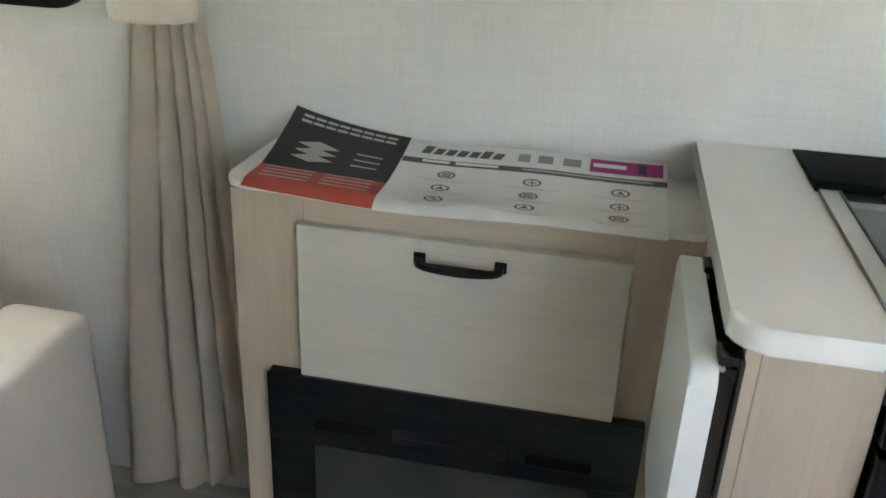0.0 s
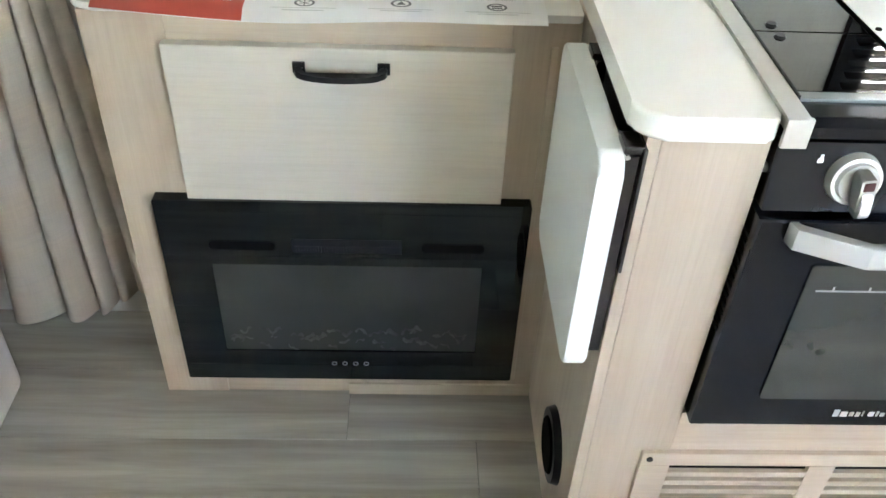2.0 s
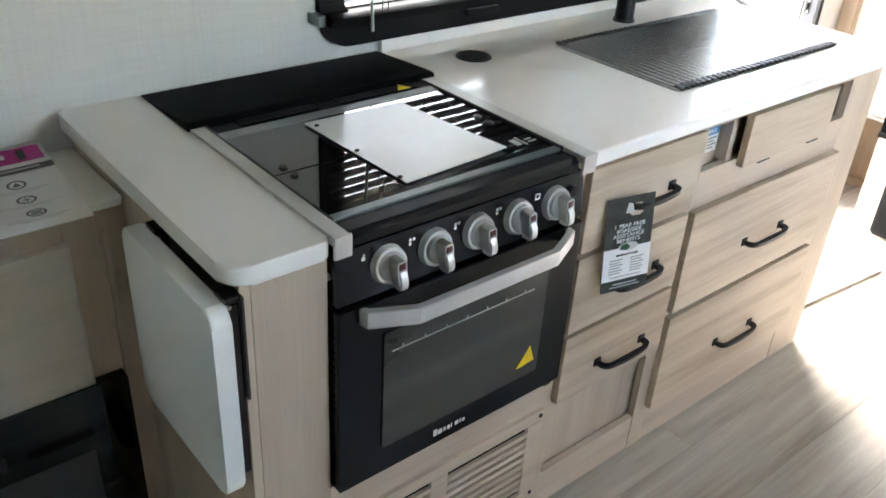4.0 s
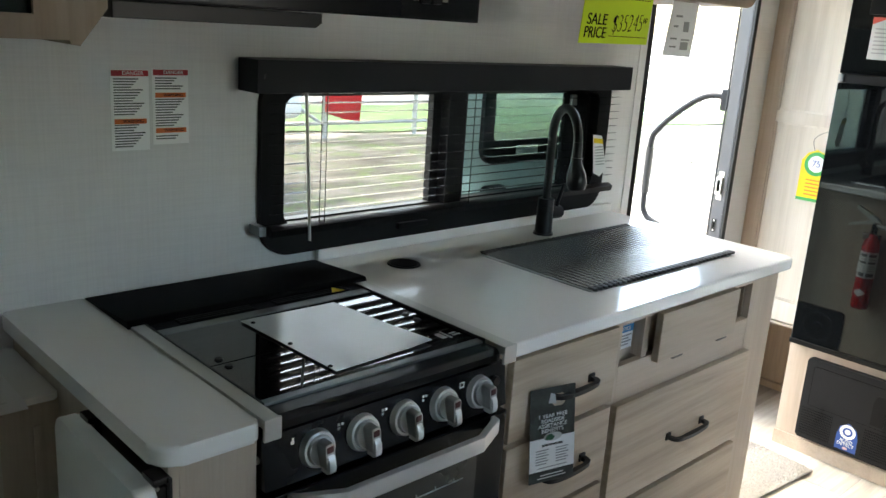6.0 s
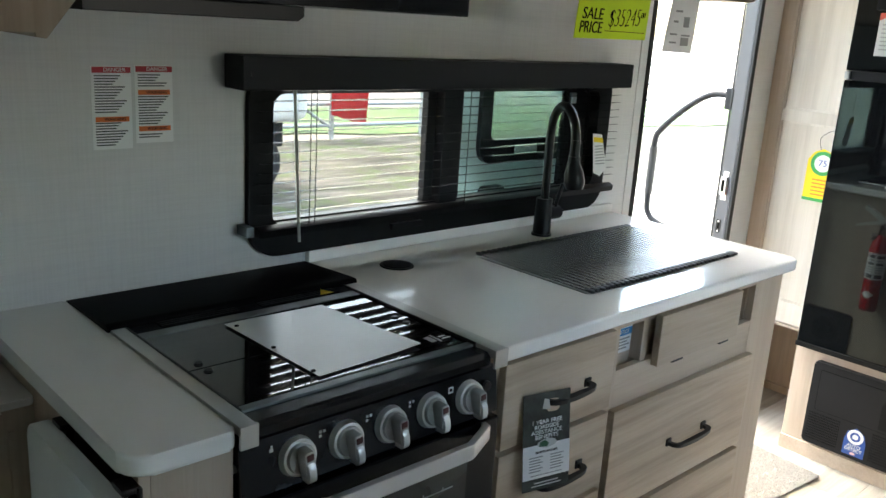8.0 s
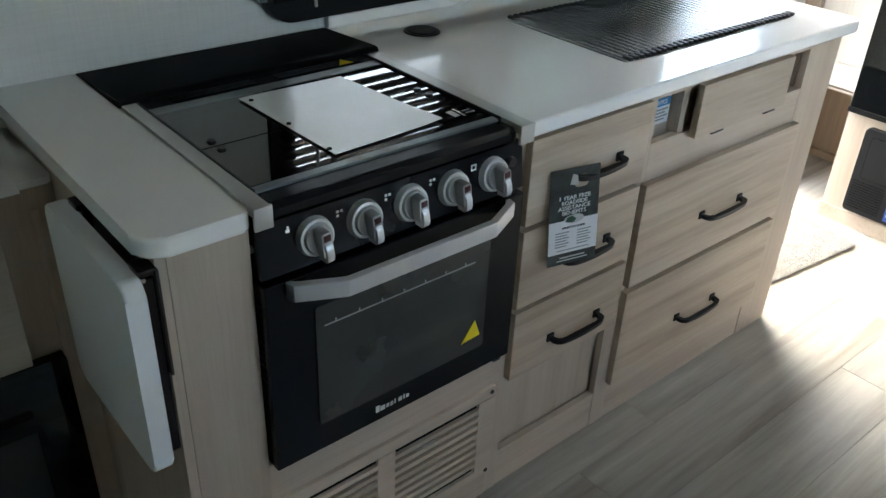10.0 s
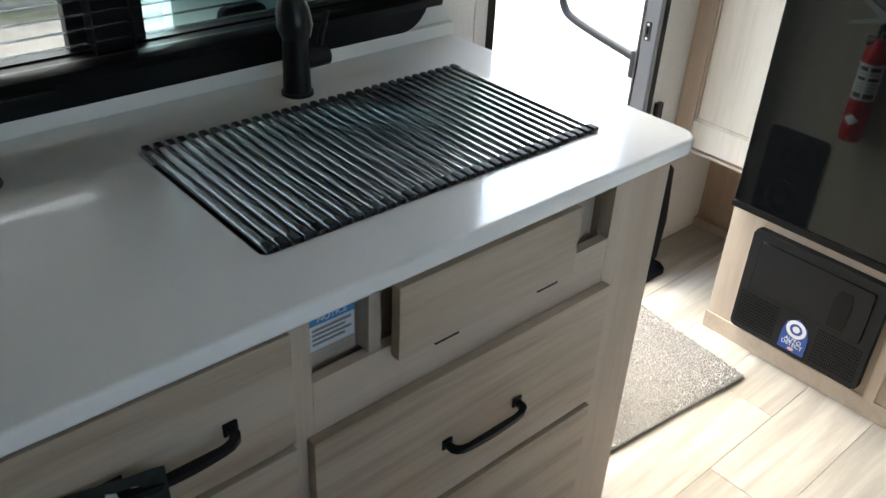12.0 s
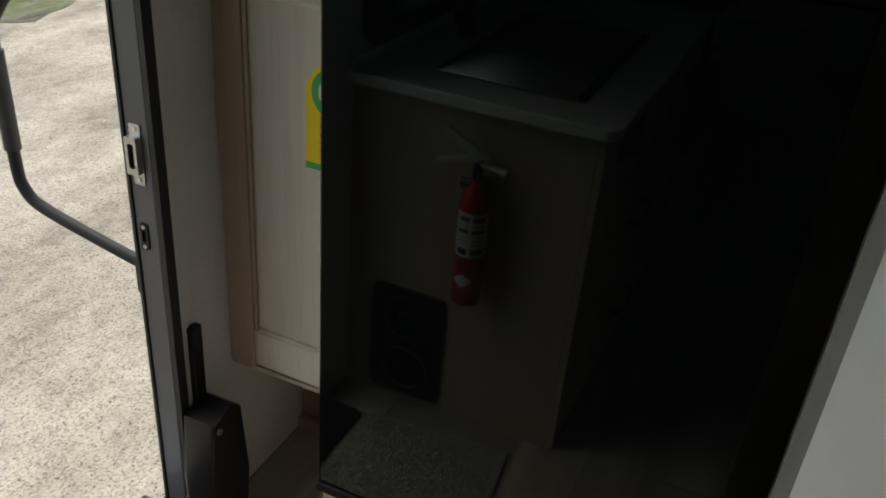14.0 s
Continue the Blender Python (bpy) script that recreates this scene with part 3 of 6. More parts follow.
part("sash_rail", box(1.745, 1.775, WN + 0.028, WN + 0.05, 1.01, 1.305, 0.002), M_BLACK, w1)
part("sash_rail", box(1.84, 1.872, WN + 0.028, WN + 0.045, 1.01, 1.305, 0.002), M_BLACK, w1)
part("sash_rail", box(2.295, 2.41, WN + 0.028, WN + 0.045, 1.01, 1.305, 0.002), M_BLACK, w1)
pn = part("pane", box(1.868, 2.30, WN + 0.034, WN + 0.038, 1.012, 1.304), M_TINT, w1, "green tinted glass")
pn.visible_shadow = False
sc = part("insect_screen", box(1.25, 1.748, WN + 0.046, WN + 0.048, 1.0, 1.31), M_SCREEN, w1, "grey insect screen")
sc.visible_shadow = False
for x in (1.34, 1.52, 1.90, 2.08, 2.30):
    part("screw", cyl((x, WN - 0.0155, 0.992), (x, WN - 0.0185, 0.992), 0.0035, seg=10), M_ANOD, w1)
part("latch", box(2.31, 2.335, WN + 0.018, WN + 0.03, 1.262, 1.295, 0.004), M_STEEL, w1)
part("latch", box(1.60, 1.70, WN - 0.028, WN - 0.014, 0.966, 0.982, 0.004), M_BLACK, w1)

vl = thing("blind", (1.8, 1.80, 1.0), "black slatted window blind under a box valance", "blind")
part("valance", box(1.153, 2.468, 1.765, WN - 0.002, 1.318, 1.387, 0.003), M_GREYBK, vl, "charcoal box valance")
for i in range(13):
    z = 1.045 + i * 0.0222
    bm = slab([(1.795, z + 0.0052), (1.807, z + 0.0045), (1.819, z + 0.0004), (1.819, z - 0.0004), (1.807, z + 0.0037), (1.795, z + 0.0044)], "x", 1.215, 2.463)
    part("slat", bm, M_SLAT, vl)
part("bottom_rail", slab([(1.788, 1.0), (1.822, 1.0), (1.826, 1.018), (1.800, 1.024), (1.784, 1.016)], "x", 1.205, 2.460, 0.002), M_BLACK, vl)
for x in (1.335, 1.35, 1.82, 2.30):
    part("cord", cyl((x, 1.793, 1.02), (x, 1.793, 1.32), 0.0011, seg=6), M_BLACK, vl)
part("wand", cyl((1.30, 1.778, 0.985), (1.285, 1.782, 1.318), 0.0036, seg=8), plain("clear_wand", (0.5, 0.52, 0.5), 0.2), vl, "clear plastic tilt wand")
part("bracket", box(1.182, 1.20, 1.80, WN - 0.001, 1.002, 1.024, 0.002), M_ANOD, vl)
part("end_screw", cyl((1.172, 1.7655, 1.352), (1.172, 1.7625, 1.352), 0.004, seg=12), M_BLACKM, vl)
tg = thing("warning_tag", (2.36, 1.775, 1.05), "white warning tag with a yellow band on the blind", "tag")
part("card", slab([(2.318, 1.185), (2.362, 1.18), (2.402, 1.075), (2.372, 1.054), (2.34, 1.066)], "y", 1.776, 1.7775), M_PAPER, tg)
part("yellow_band", slab([(2.321, 1.175), (2.365, 1.170), (2.370, 1.155), (2.324, 1.160)], "y", 1.7745, 1.7755), M_YELLOW, tg)
bars([(2.332 + i * 0.002, 2.370 + i * 0.003, 1.145 - i * 0.009, 1.148 - i * 0.009) for i in range(7)], M_INKG, "print", tg, "y", 1.7747, 0.0006)

# window by the sofa, only its lower frame in sight
w2 = thing("window_2", (-0.9, WN, 1.09), "black framed window above the sofa", "window", kind="structure")
part("window_frame", ring(rounded(-1.20, -0.425, 1.05, 1.41, 0.07), rounded(-1.14, -0.485, 1.11, 1.35, 0.03), "y", WN - 0.02, WN + 0.02), M_BLACK, w2)
part("pane", box(-1.16, -0.46, WN + 0.03, WN + 0.034, 1.08, 1.37), M_TINT, w2).visible_shadow = False
# unseen window added for the fill lamp, placed by the light it gives
w3 = thing("window_unseen", (1.75, WS, 1.0), "black framed window, unseen, added in the side wall for light", "window", kind="structure")
part("window_frame", ring(rounded(1.23, 2.27, 1.14, 1.60, 0.07), rounded(1.29, 2.21, 1.20, 1.54, 0.03), "y", WS - 0.02, WS + 0.015), M_BLACK, w3)

# ---------------------------------------------------------------- pulls
def pull(parent, x0, x1, y, z):
    """A black sagging bar pull on square feet, on a front that faces -y."""
    xm, h, n = (x0 + x1) / 2, (x1 - x0) / 2, 9
    outer = [(x0 - 0.0055, y - 0.004), (x0 - 0.0055, y - 0.017), (x0 - 0.001, y - 0.025), (x0 + 0.008, y - 0.029)]
    inner = [(x0 + 0.0055, y - 0.004), (x0 + 0.0055, y - 0.015), (x0 + 0.011, y - 0.0205)]
    flip = [(2 * xm - a, b) for a, b in outer[::-1]]
    span = [(x0 + 0.012 + (2 * h - 0.024) * k / n, y - 0.0305 - 0.0015 * math.sin(math.pi * k / n)) for k in range(n + 1)]
    back = [(a, b + 0.0085) for a, b in span[::-1]]
    bm = slab(outer + span + flip + [(2 * xm - a, b) for a, b in inner] + back[1:-1] + inner[::-1], "z", z - 0.0048, z + 0.0048, 0.0016)
    for v in bm.verts:
        v.co.z -= 0.0045 * max(0.0, 1 - ((v.co.x - xm) / h) ** 2) + 0.0025
    for x in (x0, x1):
        box(x - 0.0098, x + 0.0098, y - 0.0045, y, z - 0.0105, z + 0.0085, 0.0022, 2, bm=bm)
    return part("handle", bm, M_BLACKM, parent, "black sagging bar pull on square feet")


def front(parent, name, x0, x1, y, z0, z1, mat, thick=0.018, bevel=0.003):
    """A slab drawer front with its face at y."""
    return part(name, box(x0, x1, y, y + thick, z0, z1, bevel), mat, parent)


# ---------------------------------------------------------------- fireplace cabinet
fc = thing("fireplace_cabinet", (0.3, 1.72, 0), "pale wood wall cabinet holding an electric fireplace", "cabinet")
FY = 1.61
part("stile", box(-0.068, 0.056, FY, FY + 0.018, 0.0, 0.829, 0.0015), M_WOODV, fc)
part("stile", box(0.575, 0.6795, FY, FY + 0.018, 0.0, 0.829, 0.0015), M_WOODV, fc)
part("rail", box(0.0565, 0.5745, FY, FY + 0.018, 0.775, 0.829, 0.0015), M_WOODX, fc)
part("rail", box(0.0565, 0.5745, FY, FY + 0.018, 0.49, 0.53, 0.0015), M_WOODX, fc)
part("rail", box(0.0565, 0.5745, FY + 0.003, FY + 0.018, 0.0, 0.075, 0.0015), M_WOODX, fc)
part("panel", box(-0.068, 0.6795, FY + 0.0185, FY + 0.026, 0.0, 0.829), M_WOODV, fc)
part("side_panel", box(-0.068, -0.052, FY + 0.0265, WN - 0.001, 0.0, 0.829, 0.001), M_WOODV, fc)
part("kick", box(0.305, 0.6795, FY - 0.006, FY - 0.0005, 0.0, 0.03, 0.001), M_WOODX, fc)
part("scribe_strip", box(0.636, 0.646, FY - 0.006, FY - 0.0005, 0.05, 0.79, 0.0015), M_WOODV, fc)
part("top", slab(rounded(-0.084, 0.6785, FY - 0.005, WN - 0.001, (0.045, 0.007, 0.007, 0.007)), "z", 0.8295, 0.842, 0.004), M_COUNTER, fc, "white rounded top")
fd = front(fc, "flap_door", 0.050, 0.580, 1.592, 0.503, 0.786, M_DRAWER)
pull(fd, 0.254, 0.382, 1.592, 0.756)

ef = thing("electric_fireplace", (0.31, 1.6, 0.06), "black electric fireplace with a smoked glass window", "fireplace")
part("fascia", ring(rounded(-0.010, 0.634, 0.066, 0.505, 0.004, 3), rounded(0.072, 0.558, 0.145, 0.366, 0.004, 3), "y", 1.586, 1.609), M_BLACKG, ef, "glossy black glass fascia")
part("firebox", box(0.06, 0.57, 1.6075, 1.6095, 0.13, 0.38), M_INKK, ef)
part("glass", box(0.0725, 0.5575, 1.590, 1.594, 0.1455, 0.3655), M_FLAMEGL, ef, "smoked glass over dim logs")
for x0, x1 in ((0.074, 0.189), (0.447, 0.558)):
    part("air_slot", slab(rounded(x0, x1, 0.401, 0.419, 0.008), "y", 1.584, 1.5865), M_INKK, ef)
gv = part("heater_grille", box(0.218, 0.412, 1.5845, 1.5865, 0.396, 0.427), M_BLACKM, ef)
for i in range(38):
    part("grille_bar", box(0.224 + i * 0.0049, 0.2262 + i * 0.0049, 1.5825, 1.5845, 0.399, 0.412), M_GREYBK, gv, smooth=False)
rng = random.Random(5)
for i in range(34):
    x, z = 0.084 + (i % 17) * 0.027 + rng.uniform(-0.008, 0.008), 0.155 + 0.022 * (i // 17) + rng.random() * 0.022
    bm = tube(smooth_path([(x, 1.5892, z), (x + 0.010, 1.5892, z + rng.uniform(-0.008, 0.014)), (x + rng.uniform(0.016, 0.028), 1.5892, z + rng.uniform(-0.012, 0.012))], 5), rng.uniform(0.0012, 0.0045), 6)
    for v in bm.verts:
        v.co.y = 1.5893 + (v.co.y - 1.5892) * 0.06
        v.co += Vector((0, 0, 0.010 * noise.noise(v.co * 130)))
    part("log", bm, M_LOG, ef, "charred log behind the smoked glass")
for i in range(4):
    part("touch_mark", ring(rounded(0.275 + i * 0.021, 0.286 + i * 0.021, 0.106, 0.117, 0.005, 3), rounded(0.2775 + i * 0.021, 0.2835 + i * 0.021, 0.1085, 0.1145, 0.0028, 3), "y", 1.5853, 1.5861), M_INKI, ef)

# poster curled up against the wall
po = thing("poster", (0.3, 1.72, 0.842), "printed feature poster lying curled on the fireplace cabinet", "poster")


def curl(x, y):
    """Height of the paper: flat at the front, climbing at the wall and at its loose end."""
    back = max(0.0, (y - 1.66) / 0.175)
    end = max(0.0, (0.20 - x) / 0.24)
    side = max(0.0, (x - 0.5) / 0.13)
    return 0.8435 + 0.028 * back ** 1.6 + end ** 2 * (0.012 + 0.03 * back) + 0.002 * side + 0.0015 * math.sin(x * 19) - (0.010 + 0.003 * math.sin(x * 9)) * max(0.0, (1.603 - y) / 0.023) ** 1.5


def sheet(x0, x1, y0, y1, off, nx=8, ny=6, thick=0.0006):
    bm = bmesh.new()
    rows = [[[bm.verts.new((x0 + (x1 - x0) * i / nx, y0 + (y1 - y0) * j / ny, curl(x0 + (x1 - x0) * i / nx, y0 + (y1 - y0) * j / ny) + off + dz)) for i in range(nx + 1)] for j in range(ny + 1)] for dz in (0, thick)]
    for k in (0, 1):
        for j in range(ny):
            for i in range(nx):
                bm.faces.new((rows[k][j][i], rows[k][j][i + 1], rows[k][j + 1][i + 1], rows[k][j + 1][i]))
    for i in range(nx):
        for j in (0, ny):
            bm.faces.new((rows[0][j][i], rows[0][j][i + 1], rows[1][j][i + 1], rows[1][j][i]))
    for j in range(ny):
        for i in (0, nx):
            bm.faces.new((rows[0][j][i], rows[0][j + 1][i], rows[1][j + 1][i], rows[1][j][i]))
    return bm


PX0, PX1, PY0, PY1 = -0.035, 0.622, 1.580, 1.832
part("sheet", sheet(PX0, PX1, PY0, PY1, 0.0, 24, 12), M_PAPER, po)
part("dark_panel", sheet(PX0, 0.178, 1.665, PY1, 0.0012, 10, 8), M_INKD, po, "charcoal printed panel")
part("red_panel", sheet(PX0, 0.178, PY0, 1.664, 0.0012, 10, 5), M_INKR, po, "red printed panel")
part("title_band", sheet(0.18, PX1, 1.755, 1.771, 0.0012, 14, 2), M_INKT, po)
part("magenta_label", sheet(0.495, 0.615, 1.782, 1.822, 0.0022, 5, 3), M_INKP, po, "magenta printed label")
def slanted(x0, x1, y0, y1, lean):
    """A leaning print stroke on the paper."""
    bm = bmesh.new()
    bm.faces.new([bm.verts.new((x, y, curl(x, y) + 0.0026)) for x, y in ((x0, y0), (x1, y0), (x1 + lean, y1), (x0 + lean, y1))])
    return part("letter_shape", bm, M_INKT, po, smooth=False)


# a word mark as plain leaning blocks, then three small marks
for k in range(7):
    slanted(0.206 + 0.0205 * k, 0.222 + 0.0205 * k, 1.787, 1.812 if k in (0, 5) else 1.807, 0.006)
for x0, w in ((0.374, 0.02), (0.408, 0.025), (0.450, 0.03)):
    part("round_mark", sheet(x0, x0 + w, 1.789, 1.812, 0.0022, 2, 2), M_INKG, po)
part("label_bar", sheet(0.50, 0.555, 1.797, 1.808, 0.0032, 3, 1), M_PAPER, po)
part("label_bar", sheet(0.575, 0.588, 1.787, 1.815, 0.0032, 1, 2), M_INKD, po)
for x0, x1 in ((0.215, 0.262), (0.272, 0.345)):
    part("title_bar", sheet(x0, x1, 1.7595, 1.7668, 0.0022, 4, 1), M_PAPER, po)
part("title_bar", sheet(0.385, 0.60, 1.7612, 1.7645, 0.0022, 8, 1), M_PAPERG, po)


def icon(cx, cy, kind):
    bm = bmesh.new()

    def face(pts):
        bm.faces.new([bm.verts.new((x, y, curl(x, y) + 0.0014)) for x, y in pts])

    for q in range(20):
        a0, a1 = 2 * math.pi * q / 20, 2 * math.pi * (q + 1) / 20
        face([(cx + r * math.cos(a), cy + r * math.sin(a) * 0.85) for a, r in ((a0, 0.0155), (a1, 0.0155), (a1, 0.0115), (a0, 0.0115))])
    if kind == 0:
        for yy in (-0.004, 0.003):
            face([(cx - 0.008, cy + yy - 0.0022), (cx + 0.008, cy + yy - 0.0022), (cx + 0.008, cy + yy + 0.0028), (cx - 0.008, cy + yy + 0.0028)])
    elif kind == 1:
        face([(cx - 0.007, cy - 0.005), (cx + 0.007, cy - 0.005), (cx, cy + 0.008)])
    else:
        for a in (0.5, 1.6, 2.6):
            d, n = (math.cos(a), math.sin(a)), (-math.sin(a), math.cos(a))
            face([(cx + d[0] * u + n[0] * w, cy + d[1] * u + n[1] * w) for u, w in ((-0.009, -0.001), (0.009, -0.001), (0.009, 0.001), (-0.009, 0.001))])
    part("icon", bm, M_INKI, po, smooth=False)


for i in range(3):
    for j in range(3):
        icon(0.265 + i * 0.142, 1.722 - j * 0.05, (i * 2 + j) % 3)
bm = bmesh.new()
for i in range(3):
    for j in range(3):
        cx, cy = 0.265 + i * 0.142, 1.722 - j * 0.05
        for d, w in ((0.020, 0.048), (0.025, 0.03)):
            bm.faces.new([bm.verts.new((x, y, curl(x, y) + 0.0014)) for x, y in ((cx - w, cy - d), (cx + w, cy - d), (cx + w, cy - d + 0.0018), (cx - w, cy - d + 0.0018))])
part("print", bm, M_PAPERG, po, smooth=False)


def pale(pts, k=0.0034):
    bm = bmesh.new()
    bm.faces.new([bm.verts.new((x, y, curl(x, y) + k)) for x, y in pts])
    part("pale_print", bm, M_PAPERG, po, smooth=False)


for j in range(4):
    for x0, x1 in ((-0.02, 0.06), (0.08, 0.16)):
        y = 1.655 - j * 0.014
        for k in range(4):
            xa, xb = x0 + (x1 - x0) * k / 4, x0 + (x1 - x0) * (k + 1) / 4
            pale([(xa, y), (xb, y), (xb, y + 0.004), (xa, y + 0.004)])
for j in range(2):
    y = 1.812 - j * 0.014
    for k in range(8):
        xa, xb = -0.015 + 0.022 * k, 0.004 + 0.022 * k
        pale([(xa, y), (xb, y), (xb, y + 0.007), (xa, y + 0.007)])
for j in range(3):
    y = 1.742 - j * 0.02
    pale([(0.0, y), (0.035, y - 0.012), (0.075, y), (0.035, y + 0.014)])
    pale([(0.105, y), (0.15, y), (0.15, y + 0.004), (0.105, y + 0.004)])

# ---------------------------------------------------------------- curtain and sofa
bm = bmesh.new()
NU, NV = 96, 44
CREASES = (0.0, 0.33, 0.55, 0.70, 0.84, 1.0)
DEPTHS = (0.030, 0.034, 0.030, 0.020, 0.014)
grid = []
for j in range(NV + 1):
    v = j / NV
    z = 1.92 - v * 1.83
    k = (z - 1.08) / 0.84 if z > 1.08 else (1.08 - z) / 1.02
    if z > 1.08:
        lo, hi = -0.325 - 0.11 * k ** 0.6, -0.195 + 0.10 * k ** 0.6
    else:
        lo, hi = -0.322 - 0.075 * k ** 0.9, -0.195 + 0.085 * k ** 0.7
    row = []
    for i in range(NU + 1):
        u = i / NU
        w = min(1.0, max(0.0, u + 0.03 * math.sin(3.1 * v + 2.0 * u) * math.sin(math.pi * u)))
        c = max(q for q in range(5) if CREASES[q] <= w)
        f = (w - CREASES[c]) / (CREASES[c + 1] - CREASES[c])
        deep = DEPTHS[c] * (0.35 + 0.9 * min(1.0, k / 0.5))
        y = 1.795 - deep * math.sin(math.pi * min(1.0, f)) ** 0.75 * (1.25 - 0.5 * f) - 0.075 * (1 - u) ** 1.2 * (k if z < 1.08 else 0.3 * k)
        y += 0.003 * math.sin(17 * u + 6 * v)
        hem = 0.05 * max(0.0, u - 0.5) + 0.008 * math.sin(9 * u)
        row.append(bm.verts.new((lo + (hi - lo) * u, y, z + hem * v ** 3)))
    grid.append(row)
for j in range(NV):
    for i in range(NU):
        bm.faces.new((grid[j][i], grid[j][i + 1], grid[j + 1][i + 1], grid[j + 1][i]))
bmesh.ops.solidify(bm, geom=bm.faces, thickness=0.0025)
cu = thing("curtain", (-0.28, 1.775, 0.04), "beige cloth curtain tied back beside the cabinet", "curtain")
part("cloth", bm, M_CLOTH, cu)
part("tieback", slab(rounded(-0.345, -0.19, 1.72, 1.825, 0.05), "z", 1.055, 1.14, 0.008), M_CLOTH, cu, "pale cloth tieback band")

so = thing("sofa", (-1.05, 1.15, 0.0), "cream upholstered sofa along the wall", "sofa")
part("base", box(-1.75, -0.372, 0.86, 1.60, 0.0, 0.30, 0.02), M_SOFA, so)
part("cushion", box(-1.62, -0.53, 0.84, 1.42, 0.302, 0.43, 0.04, 4), M_SOFA, so)
part("arm", box(-0.52, -0.352, 0.85, 1.61, 0.02, 0.56, 0.035, 4), M_SOFA, so)
part("backrest", box(-1.74, -0.53, 1.43, 1.62, 0.302, 0.80, 0.05, 4), M_SOFA, so)

# ---------------------------------------------------------------- kitchen base units
KY = 1.222
ep = thing("end_cabinet", (0.75, 1.5, 0), "narrow pale wood end unit beside the range", "cabinet")
part("side_panel", box(0.681, 0.697, KY - 0.018, WN - 0.001, 0.0, 0.8845, 0.0015), M_WOODV, ep)
part("front_panel", box(0.6975, 0.818, KY - 0.018, KY, 0.0, 0.8845, 0.0015), M_WOODV, ep)
part("rail", box(0.8185, 1.348, KY - 0.017, KY + 0.014, 0.30, 0.4265, 0.0015), M_WOODX, ep)
part("rail", box(0.8185, 1.348, KY - 0.002, KY + 0.014, 0.0, 0.10, 0.0015), M_WOODX, ep)
part("scribe_strip", box(0.684, 0.690, 1.595, 1.607, 0.03, 0.80, 0.0015), M_WOODV, ep)

# round black floor-level port on the side panel
pt = thing("vent_port", (0.68, 1.33, 0.18), "round black vent cap on the wooden side panel", "vent")
part("flange", cyl((0.6805, 1.332, 0.188), (0.668, 1.332, 0.188), 0.068, 0.064, 40), M_BLACKM, pt)
part("grille", cyl((0.668, 1.332, 0.188), (0.664, 1.332, 0.188), 0.05, 0.047, 40), M_INKK, pt)

# drop-leaf of the counter, hanging down
fl = thing("drop_leaf", (0.63, 1.32, 0.53), "white drop-leaf counter extension hanging folded down", "drop leaf")
part("leaf", slab(rounded(1.180, 1.478, 0.540, 0.868, 0.022), "x", 0.628, 0.657, 0.005, 3), M_WHITE, fl)
for y in (1.21, 1.43):
    br = part("hinge_bracket", box(0.6575, 0.676, y - 0.014, y + 0.014, 0.56, 0.862, 0.002), M_BRKT, fl, "dark metal folding bracket")
    part("screw", cyl((0.667, y, 0.862), (0.667, y, 0.866), 0.005, seg=10), M_STEEL, br)
    part("bracket_head", box(0.655, 0.679, y - 0.017, y + 0.017, 0.8665, 0.876, 0.002), M_BRKT, br)
    part("pivot_pin", cyl((0.6595, y - 0.020, 0.864), (0.6595, y + 0.020, 0.864), 0.0032, seg=10), M_CHROMEB, br)
part("cleat", box(0.6765, 0.6808, 1.19, 1.46, 0.70, 0.874, 0.001), plain("brown_black_board", (0.018, 0.013, 0.011), 0.5), fl)

vp = thing("floor_vent", (1.05, KY, 0.1), "pale wood-finish furnace vent panel with slots", "vent")
VX0, VX1, VZ0, VZ1, VY = 0.776, 1.335, 0.098, 0.343, KY - 0.026
# black sheet stands in for the unlit space behind the slats
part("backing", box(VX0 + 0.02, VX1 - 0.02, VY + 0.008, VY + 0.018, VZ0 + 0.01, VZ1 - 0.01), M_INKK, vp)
bm = bmesh.new()
cols = ((VX0 + 0.045, (VX0 + VX1) / 2 - 0.02), ((VX0 + VX1) / 2 + 0.02, VX1 - 0.045))
box(VX0, VX1, VY, VY + 0.012, VZ1 - 0.028, VZ1, 0.001, 1, bm=bm)
box(VX0, VX1, VY, VY + 0.012, VZ0, VZ0 + 0.022, 0.001, 1, bm=bm)
for a, b in ((VX0, cols[0][0]), (cols[0][1], cols[1][0]), (cols[1][1], VX1)):
    box(a, b, VY, VY + 0.012, VZ0 + 0.022, VZ1 - 0.028, bm=bm)
fr = part("frame", bm, M_WOODX, vp)
NS = 9
pitch = (VZ1 - 0.028 - VZ0 - 0.022) / NS
for a, b in cols:
    for i in range(NS - 0):
        z = VZ0 + 0.022 + pitch * i
        if i:
            part("slat", box(a, b, VY, VY + 0.012, z - pitch * 0.27, z + pitch * 0.27, 0.001, 1), M_WOODX, vp)
for x, z in ((VX0 + 0.012, VZ1 - 0.012), (VX1 - 0.012, VZ1 - 0.012), (VX0 + 0.012, VZ0 + 0.012), (VX1 - 0.012, VZ0 + 0.012)):
    part("screw", cyl((x, VY + 0.001, z), (x, VY - 0.002, z), 0.005, seg=10), M_BLACKM, vp)

